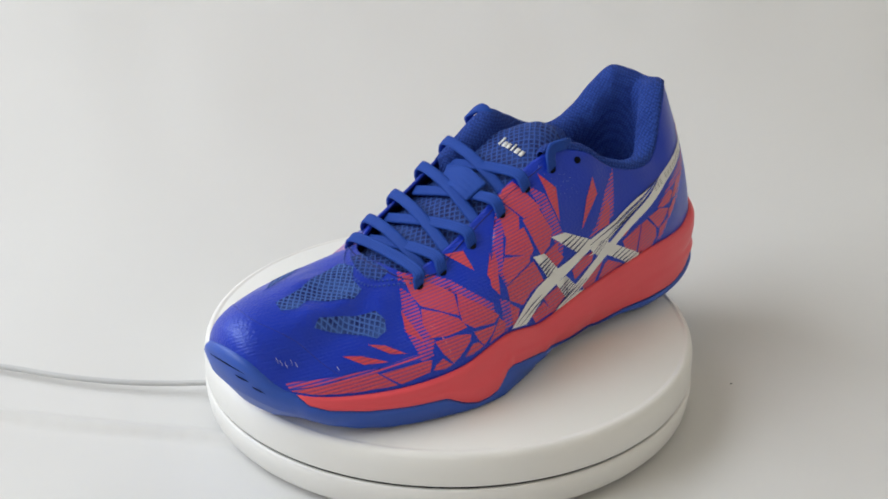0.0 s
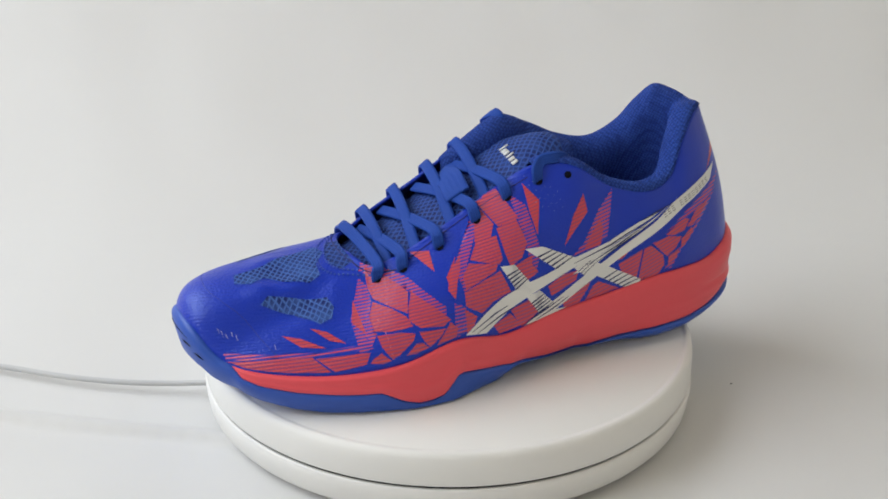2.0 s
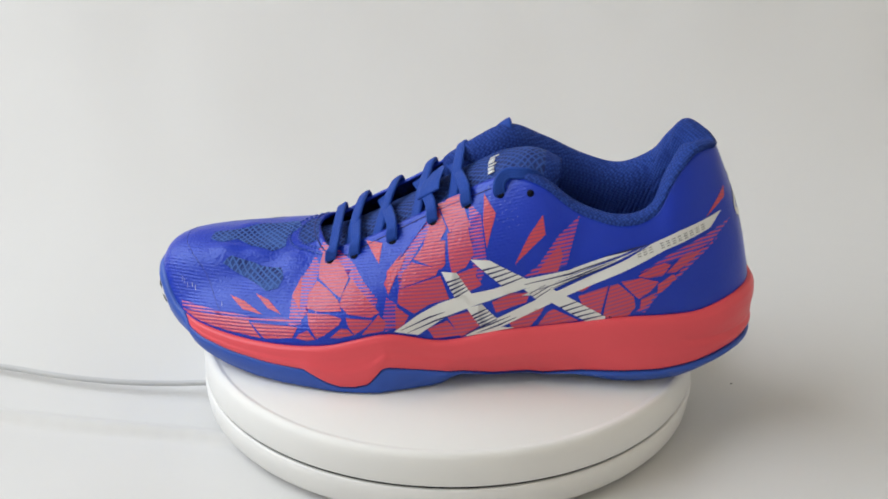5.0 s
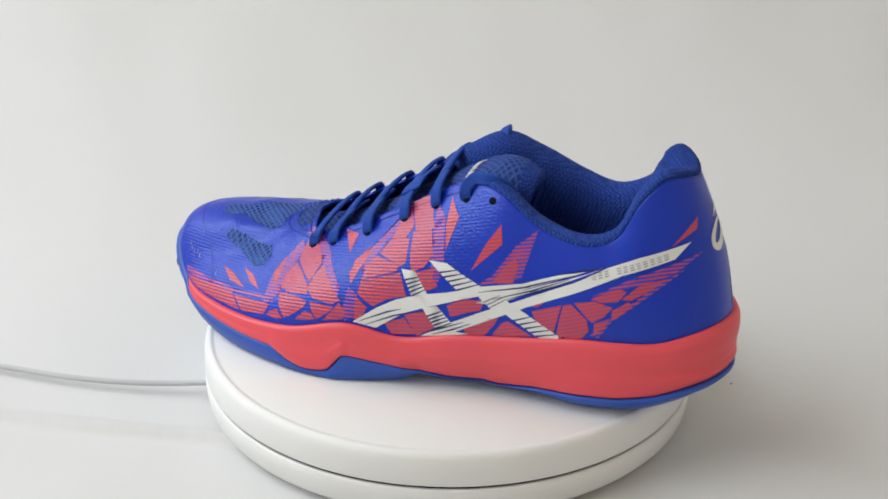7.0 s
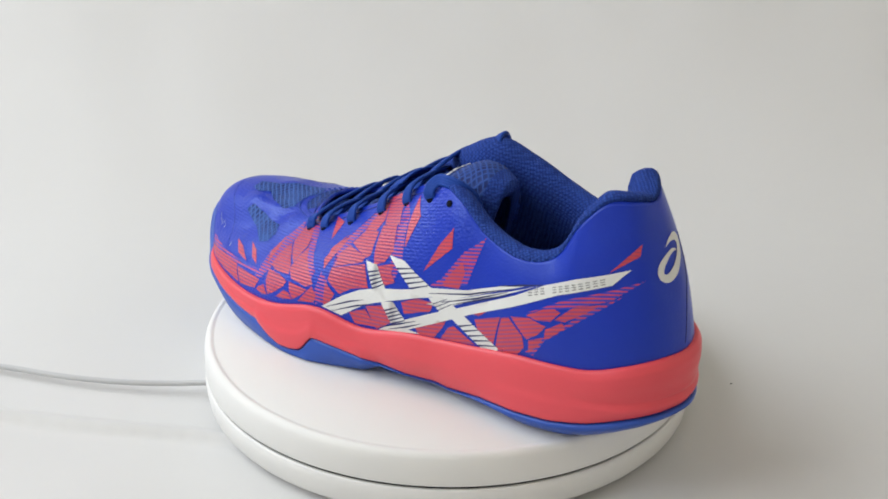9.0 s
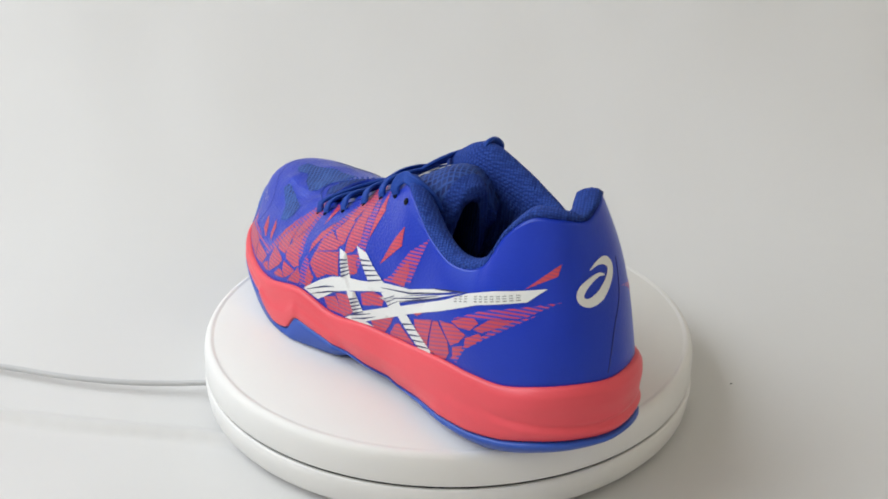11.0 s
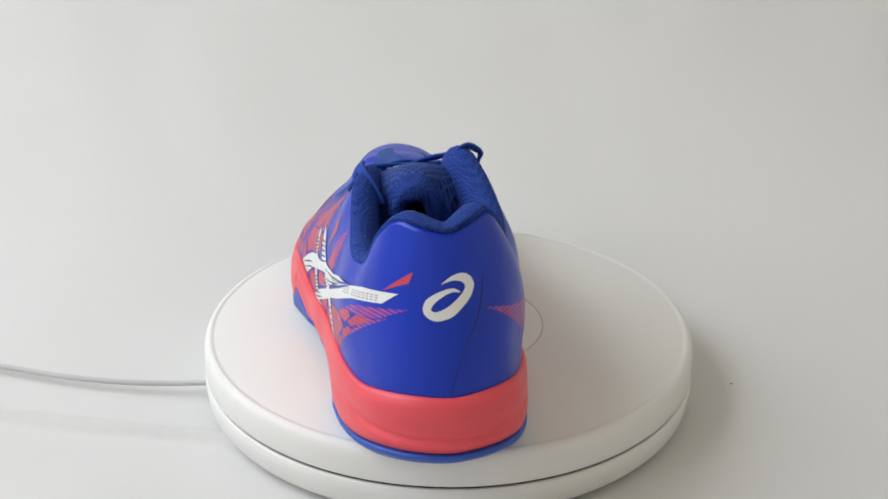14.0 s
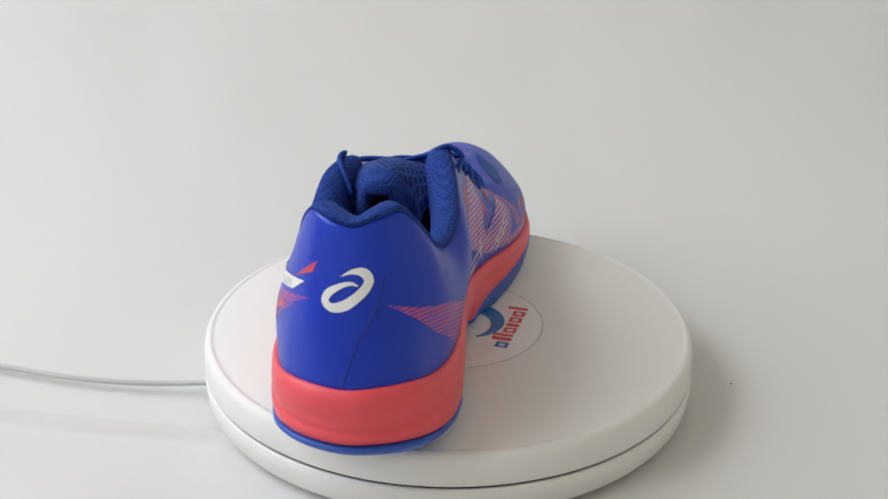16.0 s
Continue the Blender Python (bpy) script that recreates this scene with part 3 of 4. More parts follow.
def build_laces():
    wide, thick = 5.7, 1.9
    ahead = np.array([0.75, 0, -0.55])

    def strap(pts, label="", carry=False):
        path = curve_through(pts, 36)
        bm = bmesh.new()
        sweep(bm, path, np.repeat(ahead[None], len(path), 0), wide, thick, True, carry)
        part("lace", bm, M_LACE, shoe, label)

    for i in range(6):
        for eyes, others, sign in ((OUTER_EYES, INNER_EYES, 1), (INNER_EYES, OUTER_EYES, -1)):
            inner = rim_point(eyes[i], 8.5, -1.2)
            face = rim_point(eyes[i], 6.2, 1.6)
            over = rim_point(eyes[i], 0.5, 2.6)
            if i == 0:
                if sign < 0:
                    continue
                far_over, far_face, far_in = rim_point(others[0], 0.5, 2.6), rim_point(others[0], 6.2, 1.6), rim_point(others[0], 8.5, -1.2)
                mid = (over + far_over) / 2 + UP * 1.5
                strap([inner, face, over, mid, far_over, far_face, far_in])
                continue
            if i == 5:
                if sign < 0:
                    out = rim_point(eyes[i], 3.0, 4.4)
                    top = over + np.array([-1.5, 2.6, 2.9])
                    strap([inner, face, out, top, top + np.array([-1.0, 4.6, -1.2]), top + np.array([-1.5, 7.0, -6]), top + np.array([-2, 8, -14])])
                    continue
                bend = face * 0.4 + over * 0.6 + np.array([-1.0, 0.3, 0.6])
                top = over + np.array([-4.5, -0.3, 1.6])
                strap([inner, face, bend, top, top + np.array([-5.5, 0.8, 0.8]), top + np.array([-11, -0.5, -0.4]), top + np.array([-15.5, -4, -5]), top + np.array([-17, -7, -12])], carry=True)
                continue
            # crosses the throat and dives under the far edge one row down
            goal = rim_point(others[i - 1] * 0.55 + others[i] * 0.45, 1.0, -3.5)
            lift = 1.0 if sign > 0 else 2.6
            a = over + (goal - over) * 0.33 + UP * (lift + 0.6)
            b = over + (goal - over) * 0.66 + UP * (lift + 0.2)
            strap([inner, face, over, a, b, goal])
    # lace keeper across the tongue
    c = curve_through([(160, 12, 83.5), (160, 6, 85.5), (159, -1, 86.5), (159, -8, 85.5), (160, -13, 84)], 20)
    bm = bmesh.new()
    sweep(bm, c, np.repeat(np.array([[0.8, 0, -0.6]]), 20, 0), 13, 1.4)
    part("lace_keeper", bm, M_LACE, shoe, "woven loop holding the lace on the tongue")
    for eyes in (OUTER_EYES, INNER_EYES):
        for s in eyes:
            p, n = rim_point(s, 8.0, 0.25), upper_normal(s, 0.85)
            bm = bmesh.new()
            q = Vector(n).to_track_quat("Z", "Y").to_matrix().to_4x4()
            bmesh.ops.create_cone(bm, cap_ends=True, segments=14, radius1=0.0021, radius2=0.0019, depth=0.0006, matrix=Matrix.Translation(local(p)) @ q)
            part("eyelet", bm, M_BLACK, shoe, "dark punched lace hole")
    p, n = upper_at(8.72, 0.90) + upper_normal(8.72, 0.9) * 0.2, upper_normal(8.72, 0.9)
    bm = bmesh.new()
    bmesh.ops.create_cone(bm, cap_ends=True, segments=16, radius1=0.0017, radius2=0.0016, depth=0.0006, matrix=Matrix.Translation(local(p)) @ Vector(n).to_track_quat("Z", "Y").to_matrix().to_4x4())
    part("eyelet", bm, M_BLACK, shoe, "spare lace hole near the collar")


build_upper()
build_sole()
build_collar()
tongue = build_tongue()
build_laces()


# ---- prints, vents and seams on the upper ----
from mathutils.bvhtree import BVHTree


def upper_tree():
    ss = np.arange(0, LOOP, 0.125)
    rr = np.linspace(0, 1, 61)
    k = len(ss)
    pts = np.concatenate([upper_at(ss, np.full(k, r)) for r in rr])
    quads = [(i * k + j, i * k + (j + 1) % k, (i + 1) * k + (j + 1) % k, (i + 1) * k + j) for i in range(len(rr) - 1) for j in range(k)]
    return BVHTree.FromPolygons([tuple(p) for p in pts], quads)


TREE = upper_tree()
VIEWS = {
    "outer": (lambda a, b: (Vector((a, 140, b)), Vector((0, -1, 0)))),
    "inner": (lambda a, b: (Vector((a, -140, b)), Vector((0, 1, 0)))),
    "heel": (lambda a, b: (Vector((-60, a, b)), Vector((1, 0, 0)))),
    "top": (lambda a, b: (Vector((a, b, 160)), Vector((0, 0, -1)))),
}


def on_upper(view, a, b, lift):
    eye, way = VIEWS[view](a, b)
    hit, n, _, _ = TREE.ray_cast(eye, way)
    if view in ("outer", "inner"):
        while hit is None or (hit.y < 6 if view == "outer" else hit.y > -10):
            b -= 0.7
            eye, way = VIEWS[view](a, b)
            hit, n, _, _ = TREE.ray_cast(eye, way)
            if b < 15:
                break
    if hit is None:
        hit, n, _, _ = TREE.find_nearest(eye + way * 100)
    if n.dot(way) > 0:
        n = -n
    return hit + n * lift


def laid(name, polys, view, material, label="", lift=0.25, parent=None, cell=3.0):
    """Flat outlines laid on the upper, seen from one side, following its curve."""
    bm = bmesh.new()
    for poly in polys:
        bm.faces.new([bm.verts.new((a, b, 0)) for a, b in poly])
    bmesh.ops.triangulate(bm, faces=bm.faces[:])
    for axis in (0, 1):
        lo = min(v.co[axis] for v in bm.verts)
        hi = max(v.co[axis] for v in bm.verts)
        x = math.floor(lo / cell) * cell + cell
        while x < hi:
            co, no = [0, 0, 0], [0, 0, 0]
            co[axis], no[axis] = x, 1
            bmesh.ops.bisect_plane(bm, geom=bm.verts[:] + bm.edges[:] + bm.faces[:], plane_co=co, plane_no=no)
            x += cell
    for v in bm.verts:
        v.co = local(on_upper(view, v.co.x, v.co.y, lift))
    return part(name, bm, material, parent or shoe, label)


def stroke(pts, half):
    """Outlines of a line of that half-width (or one for each point) through the points."""
    half = half if isinstance(half, (list, tuple)) else [half] * len(pts)
    left, right = [], []
    for i, (x, y) in enumerate(pts):
        x0, y0 = pts[max(0, i - 1)]
        x1, y1 = pts[min(len(pts) - 1, i + 1)]
        d = math.hypot(x1 - x0, y1 - y0)
        nx, ny = -(y1 - y0) / d * half[i], (x1 - x0) / d * half[i]
        left.append((x + nx, y + ny))
        right.append((x - nx, y - ny))
    return [[left[i], left[i + 1], right[i + 1], right[i]] for i in range(len(pts) - 1)]


# coral facets of the outer side, parted by narrow blue lines
FACETS = [
    [(154, 82.2), (144.6, 86.5), (139.2, 77.4), (147.9, 74.4)], [(154.3, 79.8), (150.5, 74.6), (152.9, 70.3), (159.5, 68.2), (157.2, 74.3)],
    [(159.1, 67.3), (150.6, 69.6), (150, 61.3), (151.6, 59.6), (163.3, 61.8)], [(148.5, 72.6), (140.1, 76.3), (137.1, 66.4), (138.4, 64.3), (140.4, 61), (145.6, 58.2), (147.2, 63.4)],
    [(164.9, 59.6), (153, 58.9), (154, 56.8), (168.7, 51.2), (168.7, 55.5)], [(169.7, 49.2), (151.7, 55.5), (150.1, 52), (147.9, 46.6), (156.4, 44.2), (162.8, 40.1), (170.1, 44.4)],
    [(143.5, 57.1), (135.3, 60.3), (135.7, 56.8), (133.1, 53.3), (137.8, 50.7), (141.4, 54.1)], [(168, 62.9), (170.1, 58.7), (172.9, 54), (175.1, 48.2), (176.8, 51.1), (174.2, 56.7)],
    [(171.2, 42.3), (166.2, 38.4), (167.9, 34.9), (170.8, 32.3)],
    [(87.5, 47.6), (74.7, 52.7), (76.8, 43.2), (77.9, 37.2), (80.5, 38.3), (86, 44)], [(73.4, 52.9), (70.1, 54), (62.8, 47.7), (61.8, 42.6), (65, 37.8), (70, 37), (76, 36.9), (74.6, 46.4)],
    [(68.4, 55.1), (59.6, 56.8), (52.1, 54.9), (55.4, 50.6), (60.2, 47.2), (62.9, 49.6)], [(58.9, 46.5), (52.9, 49.4), (55.1, 44.9), (59.2, 40.6)],
    [(61, 58), (54, 62), (49.3, 63.3), (46.8, 62.4), (50, 58.2), (56, 57.2)], [(48.1, 59), (41.3, 65.4), (31.4, 68), (36.6, 64), (44.1, 59.1)],
    [(51.5, 53.6), (45.2, 57.8), (43.9, 56.5), (48.2, 51.9), (51.7, 49.5)], [(155.9, 31.5), (147.9, 35), (142.4, 28.6), (153.2, 27.2)],
    [(146.6, 36.9), (138, 39.8), (132.4, 34.1), (141.1, 28)], [(126.6, 44.8), (118.9, 48.5), (111.1, 48.8), (112.2, 45.1), (118.6, 43), (125.1, 40.5)],
    [(119.7, 36.6), (113.3, 40.1), (103, 43.4), (105.5, 38.7), (110.1, 32.4), (117, 31.5)], [(105.4, 33), (101.6, 38.7), (99, 40.5), (88, 35.5), (95, 34.2)],
    [(106.5, 58.8), (102.4, 65.1), (97.8, 70.7), (96.4, 67), (98.3, 59.8)], [(93, 50.5), (89.6, 52.2), (80.5, 54.5), (86, 50.2)],
]
FACETS_FRONT = [
    [(208.5, 56.1), (204.5, 54.8), (198, 52.1), (195.5, 50.2), (198.1, 44.2), (204.2, 46), (209.3, 47.3), (209.8, 50.2)],
    [(193.2, 49.8), (185.7, 44.8), (179.9, 40), (182.8, 38.2), (193.5, 38.7), (197.2, 41.2), (196.2, 45.1)],
    [(210.1, 45.3), (204.2, 44.3), (199, 42), (197.7, 39.4), (206.5, 37.8), (213, 37.6), (213.3, 41.1)],
    [(212.4, 35.1), (202.7, 36.3), (197.2, 35.6), (198.2, 33.6), (205.3, 28.2), (207.9, 26.9), (211.4, 31.5)],
    [(193.7, 36), (182.6, 36.1), (185.1, 33.6), (190.1, 30.1), (192.6, 33.3)], [(179.2, 37.9), (176.4, 35.3), (177.3, 32), (181.5, 31), (186.4, 29.6), (182.2, 34.2)],
    [(196.4, 31.3), (193.8, 31.3), (191.6, 29.4), (197.1, 28), (201.2, 27.4)], [(217.4, 25.4), (216.1, 26.6), (212.7, 28.4), (209.4, 25.8), (212.7, 25)],
    [(277.8, 24.8), (258.3, 26.6), (242.8, 27.4), (235.9, 22.2), (254.8, 22.5), (270, 23.6)], [(240.4, 27.2), (222, 28.6), (218.3, 29), (220.3, 25.4), (233.4, 22.2)],
]
# broader coral fields of the inner side
FIELDS = [
    [(152, 83), (146, 88), (136, 80), (137, 71), (132, 60), (139, 50), (151, 44), (165, 37), (172, 32), (175, 41), (169, 51), (165, 64), (160, 71), (155, 77)],
    [(161, 29), (148, 38), (136, 43), (112, 50), (102, 46), (108, 40), (124, 31), (140, 27.5), (159, 27.5)],
    [(19, 78), (29, 73), (53, 65), (75, 56), (100, 46), (100, 34), (70, 36.5), (58, 43), (37, 58), (24, 72)],
    [(207, 46), (210, 53), (209, 58), (193, 56), (177, 44), (172, 32), (179, 30), (206, 24.5), (207, 32), (208, 40)],
    [(277, 28), (255, 27), (238, 26), (216, 28), (207, 29), (206, 24), (229, 21.5), (249, 22.5), (269, 24)],
]
SHARDS = [
    [(188.3, 63.0), (180.2, 63.9), (180.8, 57.2)], [(170.1, 62.6), (174.2, 55.4), (175.9, 49.2), (176.6, 55.4)],
    [(253.1, 35.2), (245.7, 34.4), (235.5, 31.0), (246.0, 31.4)], [(240.4, 37.6), (233.6, 36.4), (226.6, 32.7), (233.3, 33.5)],
    [(218.4, 46.2), (217.2, 35.8), (221.9, 39.2)], [(133.0, 90.2), (127.1, 83.6), (130.7, 69.2), (132.7, 79.1)],
    [(105.6, 84.8), (104.1, 76.3), (117.5, 62.5), (111.6, 75.6)],
]
FRINGES = [
    [(98, 76), (89, 84), (94, 62), (114, 56), (107, 62)], [(62, 58.5), (46, 68), (19, 78), (28, 70), (44, 64.5), (54, 62.5)],
    [(31, 68), (24, 72), (44, 55), (52, 48), (57, 39.5), (61, 40), (53, 49), (44, 57), (37, 64)],
    [(140, 86), (134, 82), (130, 62), (133, 54), (136.5, 61), (137, 67), (139, 77)], [(172, 59), (159, 74), (152, 85), (154, 80), (160, 69), (166, 60), (170, 49)],
    [(212, 55), (209, 59), (193, 55), (180, 45), (181, 41), (195, 51)], [(222, 40), (213, 53), (210, 50), (211, 46), (214, 41), (213, 36), (218, 30), (222, 29)],
    [(279, 28), (262, 28.8), (240, 29.6), (216, 33), (216, 31), (242, 28), (258, 27), (278, 25.5)], [(176, 46), (171, 44), (171, 33), (176, 31), (177, 38)],
]
# white stripes: a long blade, a second one under it, and two crossing arms
STRIPES = [
    [(172, 31), (161, 39), (152, 44), (141, 48), (128, 51), (112, 56), (104, 54), (120, 49), (136, 43), (148, 38), (161, 29)],
    [(24, 83), (29, 76.5), (49, 69.5), (70, 59), (91, 49), (108, 40), (124, 32), (127, 31), (140, 27.5), (125, 37), (111, 44), (98, 50), (84, 57), (68, 65), (56, 72), (43, 77.5)],
    [(112, 56), (93, 60), (74, 67.5), (64, 70), (83, 61.5), (104, 52)], [(114, 48), (90, 58), (66, 68), (58, 71.5), (81, 60), (106, 48)],
]
ARMS = [
    [(138, 64), (129, 64), (110, 55), (122, 52)], [(103, 46), (94, 48), (72, 36), (84, 35)], [(113, 51), (105, 54), (98, 50), (106, 45)],
    [(151, 58), (144, 58), (137, 49), (144, 46)], [(139, 42), (132, 44), (123, 35), (132, 32)],
]
INNER_STRIPES = [
    [(202, 43), (195, 35), (188, 27.5)], [(198, 45), (190, 35.5), (183, 28)], [(165, 45), (167, 37), (171, 30)],
    [(176, 40), (160, 36), (140, 33), (115, 35.5), (88, 41)], [(168, 33), (150, 30.5), (128, 33), (104, 36.5)],
]
STREAKS = [
    [(113, 53.2), (92, 58.4), (70, 67.3)], [(106, 50.8), (88, 57.6), (72, 65.2)], [(169, 31.6), (156, 37.6), (149, 40)], [(166, 30.2), (153, 36), (145, 39)],
    [(139, 29), (128, 34), (119, 38)], [(134, 29.5), (124, 33.6), (116, 37.5)], [(100, 51.5), (84, 58.4), (70, 65)], [(78, 66.3), (66, 69.8), (56, 72.2)],
]


def widened(poly, by):
    """The outline with every edge moved outward by the same distance."""
    area = sum(p[0] * q[1] - q[0] * p[1] for p, q in zip(poly, poly[1:] + poly[:1]))
    turn = 1 if area > 0 else -1
    out = []
    for i, (x, y) in enumerate(poly):
        (x0, y0), (x1, y1) = poly[i - 1], poly[(i + 1) % len(poly)]
        a, b = math.hypot(x - x0, y - y0), math.hypot(x1 - x, y1 - y)
        n0 = ((y - y0) / a * turn, -(x - x0) / a * turn)
        n1 = ((y1 - y) / b * turn, -(x1 - x) / b * turn)
        mx, my = n0[0] + n1[0], n0[1] + n1[1]
        k = by * min(2.0 / max(0.3, mx * mx + my * my), 1.6)
        out.append((x + mx * k, max(y + my * k, 22.0)))
    return out


def build_prints(view):
    n = "" if view == "outer" else " on the inner side"
    for poly in FRINGES if view == "outer" else FRINGES[3:]:
        laid("print_fringe", [poly], view, M_FRINGE, "fine coral printed lines on blue" + n, 0.12)
    for poly in FACETS + FACETS_FRONT if view == "outer" else FIELDS:
        laid("print_facet", [widened(poly, 0.3 if poly[0][0] < 95 else 0.6) if view == "outer" else poly], view, M_RED if view == "outer" else M_FRINGE if poly[0][0] < 30 else M_HATCH, "coral printed facet with fine lines" + n, 0.2)
    for poly in SHARDS:
        laid("print_shard", [poly], view, M_SHARD, "small coral printed shard" + n, 0.2)
    if view == "inner":
        for pts in INNER_STRIPES:
            laid("side_stripe", stroke(pts, [0.25] + [0.75] * (len(pts) - 2) + [0.25]), view, M_WHITE, "thin white stripe on the inner side", 0.38)
        return
    laid("side_stripe", STRIPES + [[(140, 27.5), (130, 33), (117, 32)]], view, M_WHITE, "white side stripe blades", 0.38)
    for arm in ARMS:
        laid("stripe_arm", [arm], view, M_WHITE, "white crossing stripe arm", 0.35)
        p0, p1, p2, p3 = (np.array(p) for p in arm)
        small = arm is ARMS[2]
        for k in range(3 if small else 5):
            f = 0.30 + (0.2 if small else 0.14) * k
            a, b = p0 + (p3 - p0) * (f + 0.07), p1 + (p2 - p1) * (f - 0.05)
            laid("stripe_bar", stroke([tuple(a), tuple(b)], [0.2, 0.15] if small else [0.45, 0.22]), view, M_BAR, "thin dark line across the white arm", 0.42)
    for pts in STREAKS:
        laid("stripe_streak", stroke(pts, [0.12, 0.42, 0.1]), view, M_BAR, "thin dark streak in the white stripe", 0.46)


build_prints("outer")
build_prints("inner")
laid("print_shard", [[(23.2, 93.0), (22.6, 88.2), (31.2, 81.4), (25.6, 89.2)]], "outer", M_SHARD, "small coral printed shard by the heel", 0.2)


def build_word():
    """Illegible small grey lettering on the stripe, as bars."""
    a, b = np.array((61.0, 67.0)), np.array((31.5, 77.0))
    t = (b - a) / np.linalg.norm(b - a)
    up = np.array((-t[1], t[0])) * -1
    polys = []
    for k in range(12):
        if k == 3:
            continue
        c = a + (b - a) * (k / 11.3)
        w = t * 0.85
        for lo, hi in ((-0.35, 0.05), (0.75, 1.1), (1.75, 2.1)):
            polys.append([tuple(c - w + up * lo), tuple(c + w + up * lo), tuple(c + w + up * hi), tuple(c - w + up * hi)])
    laid("lettering", polys, "outer", M_GREY, "small grey bars of lettering on the white stripe", 0.5)


build_word()

LOGO = [(-1.3, 89.2), (-5.9, 91.3), (-10.3, 91.2), (-12.8, 88.3), (-11.5, 84.7), (-8.1, 81.3), (-4.0, 78.3), (1.4, 76.8), (4.6, 78.8), (3.4, 82.3), (-1.2, 85.4), (-5.6, 86.8), (-8.7, 86)]
LOGO_W = [0.05, 0.9, 1.7, 1.8, 1.9, 2.0, 2.1, 1.75, 1.6, 1.6, 1.1, 0.75, 0.3]
fine = curve_through([(a, b, w) for (a, b), w in zip(LOGO, LOGO_W)], 60)
laid("heel_emblem", stroke([(p[0], p[1]) for p in fine], [max(0.05, float(p[2])) for p in fine]), "heel", M_WHITE, "white swirl emblem on the heel", 0.35, cell=2.0)

M_STICKER = make_rubber("sticker_paper", (0.80, 0.79, 0.78), (0.77, 0.76, 0.75), 0.3)
# pale dots: the glints of tiny perforations, painted on as colour
M_GLINT = mat("pale_dot_glint", (0.22, 0.30, 0.58), 0.5)
for k in range(22):
    u, z = 131.0 - (k % 6) * 2.6 - (k // 6) * 0.8, 93.0 - (k // 6) * 3.4 - (k % 6) * 1.1 - (k % 2) * 0.9
    laid("glint_dot", [[(u - 0.2, z - 0.11), (u + 0.2, z - 0.11), (u + 0.2, z + 0.11), (u - 0.2, z + 0.11)]], "outer", M_GLINT, "", 0.22)

M_SEAM = mat("dark_seam", (0.003, 0.009, 0.13), 0.6)


def seam(name, pts, radius, material, label, sink=0.0, n=50):
    """A thin raised or dark line on the upper near the points."""
    path = []
    for p in curve_through(pts, n):
        hit, nn, _, _ = TREE.find_nearest(Vector(p))
        path.append(np.array(hit + nn * sink))
    path = np.array(path)
    t = np.gradient(path, axis=0)
    t /= np.linalg.norm(t, axis=1, keepdims=True)
    a = np.cross(t, np.array([0.31, 0.42, 0.85]))
    a /= np.linalg.norm(a, axis=1, keepdims=True)
    b = np.cross(t, a)
    bm = bmesh.new()
    rows = [verts_of(bm, [p + (x * math.cos(k * math.pi / 3) + y * math.sin(k * math.pi / 3)) * radius for k in range(6)]) for p, x, y in zip(path, a, b)]
    grid_faces(bm, rows, closed_cols=True)
    part(name, bm, material, shoe, label)


seam("heel_seam", [(18, -22.3, 92), (16, -16.7, 76), (10, -10.3, 63.4), (6, -4.7, 46)], 0.27, M_SEAM, "dark stitched seam down the heel")
seam("throat_seam", [(193, 29, 60), (208, 22, 57), (215, 10, 60), (217, -3, 61), (215, -14, 60), (208, -24, 58), (193, -29, 62)], 0.4, M_SEAM, "stitched seam round the front of the throat")
seam("eyestay_seam", [(196, 27, 61), (175, 26.5, 74), (150, 26, 88), (132, 28, 96)], 0.3, M_SEAM, "stitched line along the lace edge")
M_STITCH = mat("blue_stitch", (0.03, 0.085, 0.40), 0.6)
for arc, count in (([(213, -20, 59.5), (222.1, -10, 58.5), (226.7, -0.7, 57.8), (227.6, 7.9, 55.9), (224.4, 13.5, 54.2), (217.1, 17.5, 54.6), (208, 23, 55.5)], 26),
                   ([(212, -17, 60), (219, -8.9, 59.2), (222.9, 0.4, 58.2), (223.1, 8, 56.5), (219.1, 13, 55.2), (212, 17.5, 56)], 21)):
    pts = curve_through(arc, count * 2)
    for k in range(count):
        seam("stitch", [tuple(pts[2 * k] * 0.8 + pts[2 * k + 1] * 0.2), tuple(pts[2 * k + 1])], 0.55, M_STITCH, "", 0.15, 3)
VENTS = [
    [(267.6, 5.2), (266.5, -0.9), (251.5, -2.2), (241.1, -5.9), (226, -8.4), (223, -1), (228.8, 5.7), (229, 13), (235.1, 15.2), (245.8, 11.5), (253.8, 5.8), (260.6, 8.3)],
    [(259, 18.1), (255, 16.2), (243.7, 18.8), (229.2, 23.4), (227.5, 28.2), (229.6, 32), (235.4, 32.4), (246, 23.9), (255.1, 19.8)],
    [(262, -15), (250, -19), (236, -26), (230, -33), (236, -35), (250, -29)],
]
M_CAP = mat("blue_cap_edge", (0.004, 0.02, 0.24), 0.5)
# coral seam paler than the print: its highlight is put into the colour
M_LIT_SEAM = mat("coral_seam_highlight", (0.72, 0.20, 0.21), 0.35)
seam("toe_cap_seam", [(252, 41, 23.5), (260.4, 30.7, 32), (267.6, 19.4, 41.5), (275, 12, 47.5), (280, 3, 50.5), (280, -9, 51), (275, -22, 46), (266, -33, 36)], 0.16, M_CAP, "edge of the smooth toe cap")
seam("side_seam", [(210.9, 34.5, 44.9), (211.2, 39.6, 41.7), (209.1, 47.4, 36.6), (207.7, 53.5, 26.1)], 0.15, M_LIT_SEAM, "welded seam in the coral print, its highlight painted pale")
